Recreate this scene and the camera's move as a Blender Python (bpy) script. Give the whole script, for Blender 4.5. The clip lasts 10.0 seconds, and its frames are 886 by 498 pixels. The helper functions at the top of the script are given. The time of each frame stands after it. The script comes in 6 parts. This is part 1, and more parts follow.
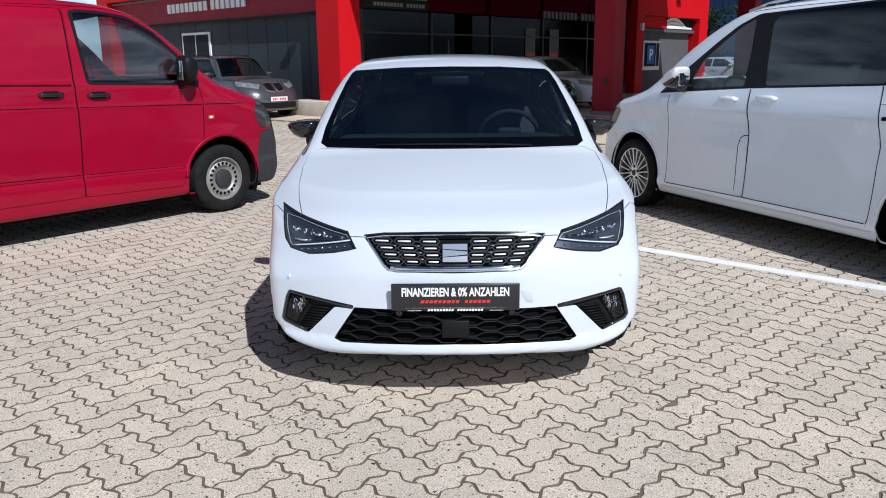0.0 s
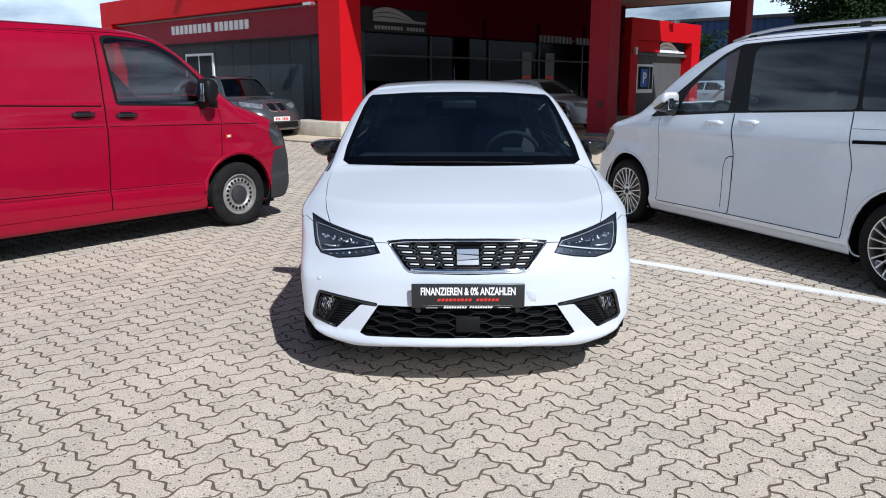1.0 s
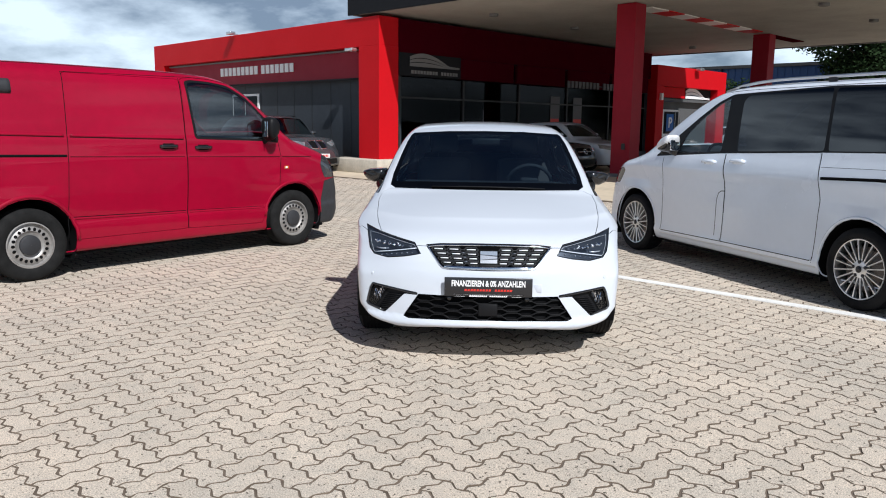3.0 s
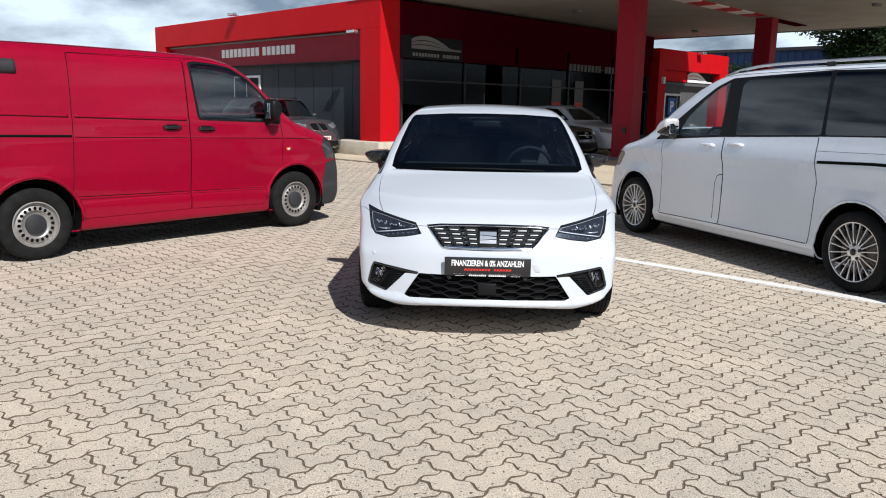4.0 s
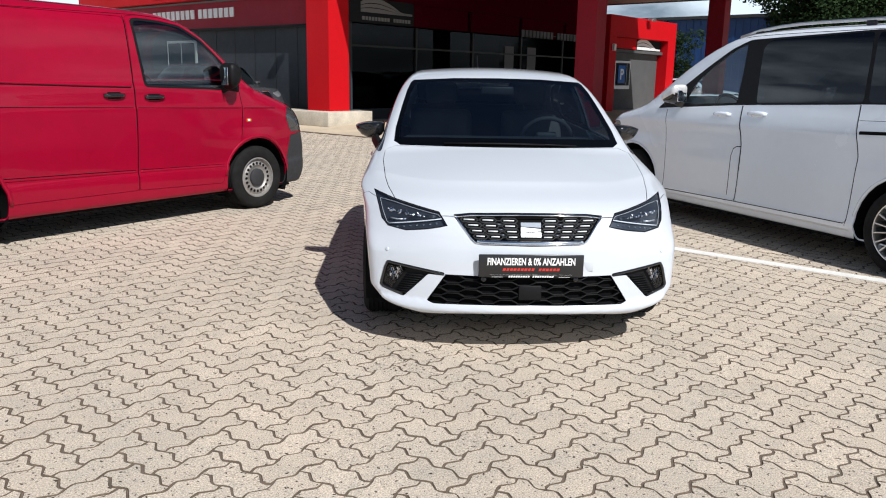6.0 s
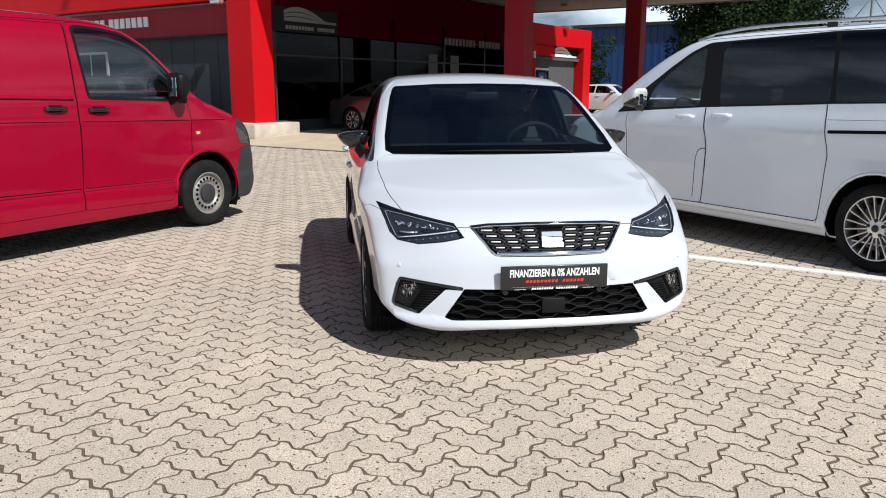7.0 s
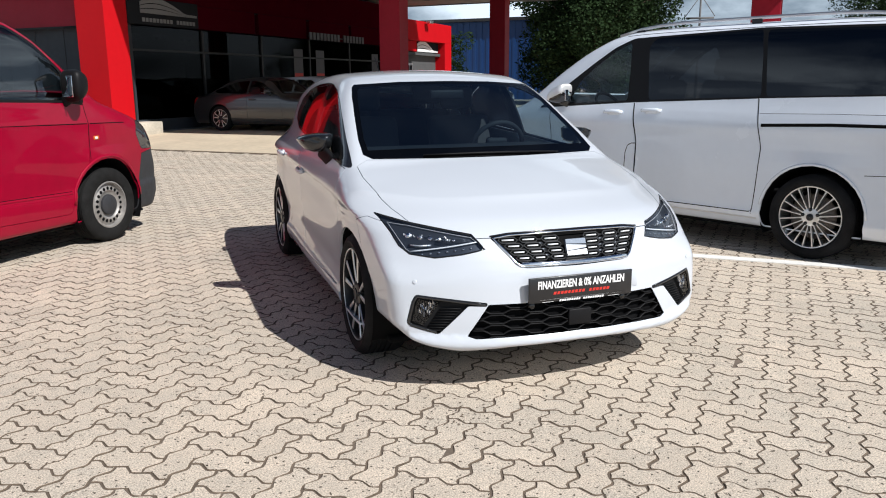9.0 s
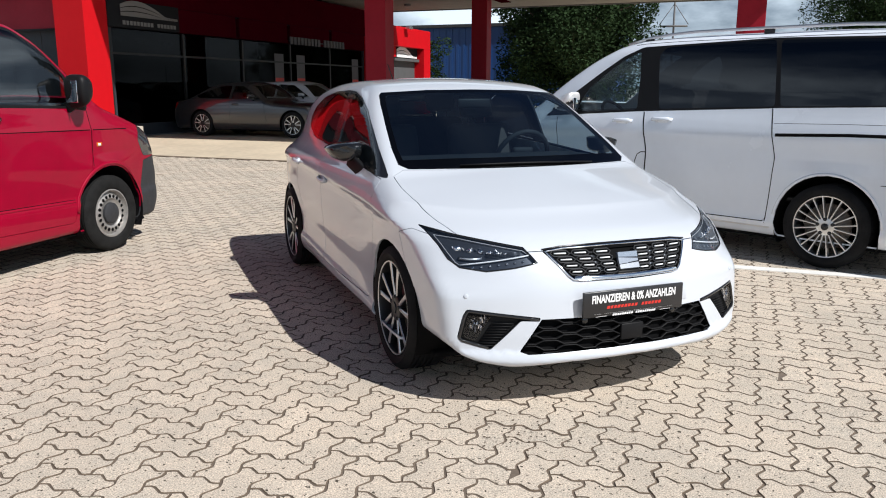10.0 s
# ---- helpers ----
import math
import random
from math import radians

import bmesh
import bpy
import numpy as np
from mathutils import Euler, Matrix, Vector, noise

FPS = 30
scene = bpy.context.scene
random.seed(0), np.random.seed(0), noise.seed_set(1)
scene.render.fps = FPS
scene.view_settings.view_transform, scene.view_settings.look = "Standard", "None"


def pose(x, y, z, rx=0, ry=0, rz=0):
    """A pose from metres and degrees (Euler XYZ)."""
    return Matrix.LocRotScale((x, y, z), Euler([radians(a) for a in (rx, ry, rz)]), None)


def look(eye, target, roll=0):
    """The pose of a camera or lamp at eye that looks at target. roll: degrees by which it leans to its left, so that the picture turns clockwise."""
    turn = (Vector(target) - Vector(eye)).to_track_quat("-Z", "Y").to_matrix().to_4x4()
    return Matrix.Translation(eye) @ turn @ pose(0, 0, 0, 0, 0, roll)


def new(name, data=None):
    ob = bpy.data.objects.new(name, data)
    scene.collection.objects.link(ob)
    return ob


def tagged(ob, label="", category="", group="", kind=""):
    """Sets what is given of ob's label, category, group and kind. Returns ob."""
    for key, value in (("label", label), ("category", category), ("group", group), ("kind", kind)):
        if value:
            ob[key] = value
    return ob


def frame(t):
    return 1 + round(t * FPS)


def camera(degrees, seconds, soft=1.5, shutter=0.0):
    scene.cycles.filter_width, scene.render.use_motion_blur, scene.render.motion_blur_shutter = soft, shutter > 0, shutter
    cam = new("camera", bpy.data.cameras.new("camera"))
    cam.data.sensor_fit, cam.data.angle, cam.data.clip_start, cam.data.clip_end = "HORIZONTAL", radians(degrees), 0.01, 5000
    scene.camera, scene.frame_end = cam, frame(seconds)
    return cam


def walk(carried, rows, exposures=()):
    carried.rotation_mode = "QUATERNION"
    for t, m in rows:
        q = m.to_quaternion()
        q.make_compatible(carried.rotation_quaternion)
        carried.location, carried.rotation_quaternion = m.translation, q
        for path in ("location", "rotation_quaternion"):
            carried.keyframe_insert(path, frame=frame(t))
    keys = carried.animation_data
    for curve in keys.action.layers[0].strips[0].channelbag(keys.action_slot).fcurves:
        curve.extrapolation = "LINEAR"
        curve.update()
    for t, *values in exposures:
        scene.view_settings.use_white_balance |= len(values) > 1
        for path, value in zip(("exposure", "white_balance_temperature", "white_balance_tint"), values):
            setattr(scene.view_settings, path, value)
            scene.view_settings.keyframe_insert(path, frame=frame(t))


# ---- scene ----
cam = camera(59.6, 10.0, soft=1.05)
PATH = [
    (0, (0.013, 0.013, 1.421), (-0.027, 1.957, 0.953), -0.5),
    (0.5, (-0.022, -0.172, 1.415), (-0.063, 1.777, 0.969), -0.4),
    (1, (-0.071, -0.425, 1.452), (-0.097, 1.531, 1.034), -0.1),
    (1.5, (-0.025, -0.693, 1.454), (-0.042, 1.27, 1.071), 0.3),
    (2, (0.014, -0.968, 1.427), (-0.018, 1.0, 1.077), 0.4),
    (2.5, (-0.016, -1.274, 1.435), (-0.093, 0.698, 1.108), 0.3),
    (2.7, (-0.041, -1.391, 1.441), (-0.136, 0.583, 1.128), 0.5),
    (4, (-0.032, -1.595, 1.436), (-0.135, 0.37, 1.078), 1.0),
    (4.5, (-0.063, -1.364, 1.395), (-0.135, 0.596, 1.001), 1.4),
    (5, (-0.175, -1.075, 1.406), (-0.215, 0.879, 0.98), 1.4),
    (5.5, (-0.4, -0.849, 1.39), (-0.398, 1.102, 0.949), 1.2),
    (6, (-0.557, -0.692, 1.396), (-0.499, 1.26, 0.964), 1.0),
    (7.3, (-1.184, -0.396, 1.363), (-0.844, 1.533, 0.959), -0.1),
    (7.5, (-1.277, -0.383, 1.385), (-0.894, 1.537, 0.979), -0.2),
    (8, (-1.5, -0.262, 1.355), (-0.997, 1.629, 0.942), -0.6),
    (8.5, (-1.603, -0.066, 1.395), (-1.018, 1.8, 0.974), -0.6),
    (9, (-1.7, 0.054, 1.39), (-1.065, 1.904, 0.969), -0.3),
    (9.5, (-1.872, 0.158, 1.407), (-1.199, 1.995, 0.991), -0.1),
    (10, (-1.999, 0.259, 1.409), (-1.295, 2.086, 1.001), 0.1),
]
walk(cam, [(t, look(eye, target, roll)) for t, eye, target, roll in PATH],
     exposures=((0, 0.06, 5800, 10), (2.5, 0.12, 5950, 10), (4, 0.12, 6250, 10), (10, 0.20, 6300, 10)))

# ---- sky and sun ----
SUN = Vector((0.342, -0.605, 0.719)).normalized()
world = bpy.data.worlds.new("sky")
scene.world = world
world.use_nodes = True
nt = world.node_tree
sky = nt.nodes.new("ShaderNodeTexSky")
sky.sky_type, sky.sun_disc = "NISHITA", False
sky.sun_elevation, sky.sun_rotation = math.asin(SUN.z), math.atan2(SUN.x, SUN.y)
sky.air_density, sky.dust_density, sky.ozone_density = 1.0, 1.0, 2.0
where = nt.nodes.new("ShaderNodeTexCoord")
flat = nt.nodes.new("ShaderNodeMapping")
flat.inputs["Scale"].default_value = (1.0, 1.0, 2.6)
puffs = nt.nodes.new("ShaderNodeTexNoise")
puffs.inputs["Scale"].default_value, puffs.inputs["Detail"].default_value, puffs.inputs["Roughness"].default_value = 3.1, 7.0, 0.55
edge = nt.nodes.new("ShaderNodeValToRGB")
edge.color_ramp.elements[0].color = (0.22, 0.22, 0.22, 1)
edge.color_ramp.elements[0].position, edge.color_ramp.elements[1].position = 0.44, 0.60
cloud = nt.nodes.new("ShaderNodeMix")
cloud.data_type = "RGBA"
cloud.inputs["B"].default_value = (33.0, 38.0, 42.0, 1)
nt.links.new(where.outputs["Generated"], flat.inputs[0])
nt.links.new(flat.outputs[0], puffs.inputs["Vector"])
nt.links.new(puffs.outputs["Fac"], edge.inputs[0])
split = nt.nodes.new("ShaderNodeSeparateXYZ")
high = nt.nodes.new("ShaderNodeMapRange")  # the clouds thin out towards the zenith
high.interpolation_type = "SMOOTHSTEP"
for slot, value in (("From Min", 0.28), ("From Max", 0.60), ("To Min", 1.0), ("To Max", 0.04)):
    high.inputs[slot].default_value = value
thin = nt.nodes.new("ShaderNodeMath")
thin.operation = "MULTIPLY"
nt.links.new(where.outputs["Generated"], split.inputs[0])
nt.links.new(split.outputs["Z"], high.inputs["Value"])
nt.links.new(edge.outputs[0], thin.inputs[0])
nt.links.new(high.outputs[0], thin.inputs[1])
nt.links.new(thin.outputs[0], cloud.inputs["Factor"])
cool = nt.nodes.new("ShaderNodeMix")
cool.data_type, cool.blend_type = "RGBA", "MULTIPLY"
cool.inputs["Factor"].default_value, cool.inputs["B"].default_value = 1.0, (0.50, 0.76, 1.12, 1)
nt.links.new(sky.outputs[0], cool.inputs["A"])
nt.links.new(cool.outputs["Result"], cloud.inputs["A"])
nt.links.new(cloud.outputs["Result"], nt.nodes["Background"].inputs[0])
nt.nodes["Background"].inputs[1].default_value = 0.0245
sun = new("sun", bpy.data.lights.new("sun", "SUN"))
sun.data.energy, sun.data.angle, sun.data.color = 4.95, radians(0.53), (1.0, 0.965, 0.91)
sun.matrix_world = look(SUN * 60, (0, 0, 0))


# ---- smooth shapes: every vehicle body is the inside of a few blended surfaces ----
def curve(*pts):
    """A smooth curve through (a, b) pairs that never overshoots."""
    xs, ys = np.array([p[0] for p in pts], float), np.array([p[1] for p in pts], float)
    h, d = np.diff(xs), np.diff(ys) / np.diff(xs)
    m = np.concatenate([[d[0]], (d[:-1] + d[1:]) / 2, [d[-1]]])
    for i in range(1, len(xs) - 1):
        if d[i - 1] * d[i] <= 0:
            m[i] = 0
        else:
            w1, w2 = 2 * h[i] + h[i - 1], h[i] + 2 * h[i - 1]
            m[i] = (w1 + w2) / (w1 / d[i - 1] + w2 / d[i])

    def at(x):
        x = np.clip(np.asarray(x, float), xs[0], xs[-1])
        i = np.clip(np.searchsorted(xs, x) - 1, 0, len(h) - 1)
        t = (x - xs[i]) / h[i]
        return ((2 * t**3 - 3 * t**2 + 1) * ys[i] + (t**3 - 2 * t**2 + t) * h[i] * m[i]
                + (3 * t**2 - 2 * t**3) * ys[i + 1] + (t**3 - t**2) * h[i] * m[i + 1])
    return at


def eased(c, w):
    """The same curve with its bends softened over a width w."""
    def at(x):
        return sum(k * c(np.asarray(x) + d * w) for d, k in ((-1, 0.05), (-0.67, 0.1), (-0.33, 0.2), (0, 0.3), (0.33, 0.2), (0.67, 0.1), (1, 0.05)))
    return at


def smax(a, b, r):
    h = np.maximum(r - np.abs(a - b), 0) / r
    return np.maximum(a, b) + h * h * r / 4


def vehicle(front, bow, corner, sweep, top, crown, wrap, side, plan, rear, floor, flare=(), soft=(0.09, 0.06, 0.05), cabin=None, lift=None, tuck=None):
    """An implicit body, negative inside. x to the side, y back from the nose, z up.
    front: nose line y(z); bow, corner: how the nose bends back with x, and from which x it bends more (sweep gives by how much at z);
    top: roof line z(y); crown: how far it falls with x squared, by y; wrap: how the windscreen bends in plan;
    side: half width by z; plan: its factor by y; rear: tail line y(z); flare: (y, width, extra) round the wheels;
    cabin: how much the glasshouse draws in above the shoulder, as a factor by y;
    lift: how far the shoulder crease stands above its usual height, by y; tuck: how far the lower edge of the nose rises, by x."""
    def f(x, y, z):
        x = np.abs(x)
        nose = front(z) + bow * x * x + sweep(z) * np.maximum(x - corner, 0) ** 2 - y
        yy = y - wrap * x * x
        slope = (top(yy + 0.02) - top(yy - 0.02)) / 0.04
        roof = (z - top(yy) + crown(y) * x * x) / np.sqrt(1 + slope * slope)
        zs = z if lift is None else z - lift(y) * np.clip((0.97 - z) / 0.195, 0, 1)
        w = side(zs) * plan(y)
        if cabin is not None:
            t = np.clip((z - 0.885) / 0.20, 0, 1)
            w = w * (1 - (1 - cabin(y)) * t * t * (3 - 2 * t))
        for c, s, e in flare:
            w = w + e * np.exp(-((y - c) / s) ** 2) * np.clip((0.86 - z) / 0.12, 0, 1)
        flank = x - w
        tail = y - rear(z) + 0.16 * x * x
        g = smax(roof, flank, soft[0])
        g = smax(g, nose, soft[1])
        g = smax(g, tail, 0.12)
        low = floor if tuck is None else floor + tuck(x) * np.clip((0.72 - y) / 0.2, 0, 1)
        return smax(g, low - z, soft[2])
    return f


hatch_f = vehicle(
    front=curve((0.1, 0.09), (0.17, 0.04), (0.205, 0.014), (0.235, 0.0), (0.262, 0.006), (0.285, 0.02), (0.33, 0.022), (0.42, 0.03), (0.54, 0.045), (0.6, 0.065), (0.66, 0.10), (0.71, 0.135), (0.76, 0.21), (0.85, 0.42), (1.5, 0.6)),
    bow=0.33, corner=0.42, sweep=curve((0.3, 0.1), (0.5, 0.15), (0.615, 0.55), (0.78, 0.85), (1.0, 0.85)),
    top=eased(curve((0.0, 0.62), (0.13, 0.722), (0.21, 0.765), (0.32, 0.805), (0.6, 0.889), (0.9, 0.964), (1.02, 0.992), (1.09, 1.03), (1.4, 1.198), (1.72, 1.365), (1.84, 1.417), (2.05, 1.460), (2.4, 1.478), (2.8, 1.468), (3.3, 1.418), (3.56, 1.345), (3.68, 1.29), (3.95, 0.98), (4.04, 0.7), (4.1, 0.4)), 0.09),
    crown=curve((0, 0.055), (0.5, 0.085), (0.8, 0.09), (1.1, 0.075), (1.7, 0.08), (2.2, 0.09), (4, 0.1)), wrap=0.13,
    side=curve((0.1, 0.80), (0.2, 0.845), (0.25, 0.862), (0.285, 0.864), (0.33, 0.848), (0.42, 0.842), (0.52, 0.85), (0.66, 0.859), (0.78, 0.861), (0.835, 0.870), (0.862, 0.884), (0.882, 0.879), (0.925, 0.855), (0.96, 0.826), (1.0, 0.803), (1.1, 0.770), (1.2, 0.734), (1.3, 0.691), (1.4, 0.634), (1.5, 0.562)),
    plan=curve((0.0, 0.95), (0.5, 0.985), (0.84, 1.0), (1.4, 0.995), (2.4, 1.0), (3.0, 0.99), (3.4, 0.975), (3.7, 0.95), (4.06, 0.89)),
    rear=curve((0.1, 3.95), (0.3, 4.04), (0.55, 4.06), (0.8, 4.03), (1.0, 3.97), (1.5, 3.9)), floor=0.182,
    flare=((0.85, 0.34, 0.022), (3.41, 0.40, 0.026)), soft=(0.07, 0.05, 0.03),
    cabin=curve((1.2, 1.0), (1.9, 0.995), (2.4, 0.975), (2.8, 0.968), (3.1, 0.956), (3.5, 0.94), (3.9, 0.89)),
    lift=curve((0.5, -0.09), (1.1, -0.065), (1.9, -0.035), (2.5, -0.005), (3.1, 0.018), (4.0, 0.02)),
    tuck=curve((0.0, 0.046), (0.3, 0.036), (0.54, 0.018), (0.64, 0.034), (0.74, 0.066), (0.80, 0.112), (0.9, 0.17)))

van_f = vehicle(
    front=curve((0.15, 0.12), (0.25, 0.05), (0.4, 0.0), (0.6, 0.0), (0.72, 0.02), (0.9, 0.055), (1.05, 0.115), (1.3, 0.37), (2.1, 0.8)),
    bow=0.15, corner=0.62, sweep=curve((0.2, 0.8), (1.0, 0.8), (2, 1.2)),
    top=curve((0.0, 0.9), (0.12, 1.03), (0.3, 1.13), (0.55, 1.225), (0.75, 1.30), (0.85, 1.37), (1.15, 1.63), (1.4, 1.815), (1.6, 1.91), (1.85, 1.96), (2.4, 1.985), (3.4, 1.99), (4.4, 1.97), (4.75, 1.92), (4.9, 1.82)),
    crown=curve((0, 0.06), (1.0, 0.07), (1.7, 0.06), (5, 0.05)), wrap=0.12,
    side=curve((0.15, 0.89), (0.25, 0.925), (0.46, 0.948), (0.505, 0.93), (0.58, 0.936), (0.9, 0.955), (1.06, 0.955), (1.085, 0.946), (1.15, 0.940), (1.265, 0.931), (1.30, 0.918), (1.4, 0.905), (1.65, 0.865), (1.85, 0.82), (2.0, 0.76)),
    plan=curve((0.0, 0.93), (0.5, 0.965), (1.0, 0.99), (1.6, 1.0), (4.2, 1.0), (4.9, 0.97)),
    rear=curve((0.2, 4.85), (0.6, 4.89), (1.2, 4.87), (2.0, 4.72)), floor=0.22,
    flare=((0.895, 0.34, 0.02), (3.895, 0.36, 0.02)), soft=(0.14, 0.07, 0.05))

mpv_f = vehicle(
    front=curve((0.15, 0.12), (0.25, 0.04), (0.4, 0.0), (0.6, 0.01), (0.8, 0.06), (0.95, 0.14), (1.1, 0.3), (1.9, 0.8)),
    bow=0.2, corner=0.55, sweep=curve((0.2, 0.7), (1.0, 1.1), (2, 1.1)),
    top=curve((0.0, 0.8), (0.12, 0.96), (0.35, 1.07), (0.65, 1.15), (0.85, 1.215), (0.96, 1.28), (1.35, 1.545), (1.7, 1.74), (1.95, 1.835), (2.2, 1.875), (2.9, 1.895), (3.8, 1.89), (4.6, 1.86), (4.95, 1.8), (5.1, 1.7)),
    crown=curve((0, 0.06), (1.0, 0.07), (1.8, 0.06), (5, 0.05)), wrap=0.15,
    side=curve((0.15, 0.89), (0.25, 0.93), (0.32, 0.957), (0.36, 0.946), (0.5, 0.944), (0.7, 0.95), (0.92, 0.956), (1.02, 0.967), (1.05, 0.963), (1.12, 0.946), (1.2, 0.92), (1.4, 0.87), (1.6, 0.815), (1.78, 0.755), (1.9, 0.69)),
    plan=curve((0.0, 0.92), (0.5, 0.965), (1.0, 0.99), (1.6, 1.0), (4.3, 1.0), (5.1, 0.965)),
    rear=curve((0.2, 5.08), (0.6, 5.14), (1.1, 5.12), (1.9, 4.98)), floor=0.2,
    flare=((0.895, 0.36, 0.02), (4.095, 0.38, 0.02)), soft=(0.10, 0.07, 0.05))


# ---- building kit ----
def part(name, bm, material, parent=None, label="", smooth=True):
    """Links a bmesh as one mesh object under a thing or a part."""
    me = bpy.data.meshes.new(name)
    bm.normal_update()
    if smooth:
        for fc in bm.faces:
            fc.smooth = True
    bm.to_mesh(me)
    bm.free()
    for m in material if isinstance(material, (list, tuple)) else (material,):
        me.materials.append(m)
    ob = new(name, me)
    ob.parent = parent
    return tagged(ob, label)


def thing(name, m, label, category, group=""):
    ob = new(name)
    ob.empty_display_size = 0.2
    ob.matrix_world = m
    return tagged(ob, label, category, group)


def cuboid(bm, c, size, rz=0.0, bevel=0.0, m=None):
    """Adds a bevelled block; c is its centre."""
    got = bmesh.ops.create_cube(bm, size=1, matrix=(m or Matrix()) @ pose(*c, 0, 0, rz) @ Matrix.Diagonal((*size, 1)))
    if bevel:
        edges = list({e for v in got["verts"] for e in v.link_edges})
        bmesh.ops.bevel(bm, geom=edges, offset=bevel, segments=2, affect="EDGES", profile=0.5)
    return bm


def block(c, size, rz=0.0, bevel=0.0, m=None):
    return cuboid(bmesh.new(), c, size, rz, bevel, m)


def sharpen(bm, angle=35):
    bm.normal_update()
    for e in bm.edges:
        if len(e.link_faces) == 2 and e.calc_face_angle(0) > radians(angle):
            e.smooth = False
    return bm


def lathe(bm, profile, n=48, centre=(0, 0, 0), sign=1):
    """Turns (radius, x) pairs about the x axis."""
    cx, cy, cz = centre
    rings = [[bm.verts.new((cx + sign * x, cy + r * math.cos(a), cz + r * math.sin(a))) for a in (2 * math.pi * k / n for k in range(n))] for r, x in profile]
    for a, b in zip(rings, rings[1:]):
        for k in range(n):
            q = (a[k], a[(k + 1) % n], b[(k + 1) % n], b[k])
            bm.faces.new(q if sign < 0 else q[::-1])
    return bm


def prism(bm, outline, low, high, m=None):
    """A flat outline of (a, b) pairs in the xz plane, from y = low to y = high."""
    m = m or Matrix()
    f = [bm.verts.new(m @ Vector((a, low, b))) for a, b in outline]
    g = [bm.verts.new(m @ Vector((a, high, b))) for a, b in outline]
    bm.faces.new(f)
    bm.faces.new(g[::-1])
    n = len(f)
    for k in range(n):
        bm.faces.new((f[k], g[k], g[(k + 1) % n], f[(k + 1) % n]))
    bmesh.ops.recalc_face_normals(bm, faces=bm.faces[:])
    return bm


def rounded(poly, r, n=4):
    out = []
    k = len(poly)
    for i in range(k):
        p, a, b = Vector(poly[i]), Vector(poly[i - 1]), Vector(poly[(i + 1) % k])
        u, v = a - p, b - p
        d = min(r, u.length * 0.45, v.length * 0.45)
        s, e = p + u.normalized() * d, p + v.normalized() * d
        for j in range(n + 1):
            t = j / n
            out.append(tuple((1 - t) ** 2 * s + 2 * t * (1 - t) * p + t * t * e))
    return out


def inside(poly, x, y):
    hit = False
    for (x0, y0), (x1, y1) in zip(poly, poly[1:] + poly[:1]):
        if (y0 > y) != (y1 > y) and x < (x1 - x0) * (y - y0) / (y1 - y0) + x0:
            hit = not hit
    return hit


AXES = {"side": (1, 2, 0), "front": (0, 2, 1), "top": (0, 1, 2)}


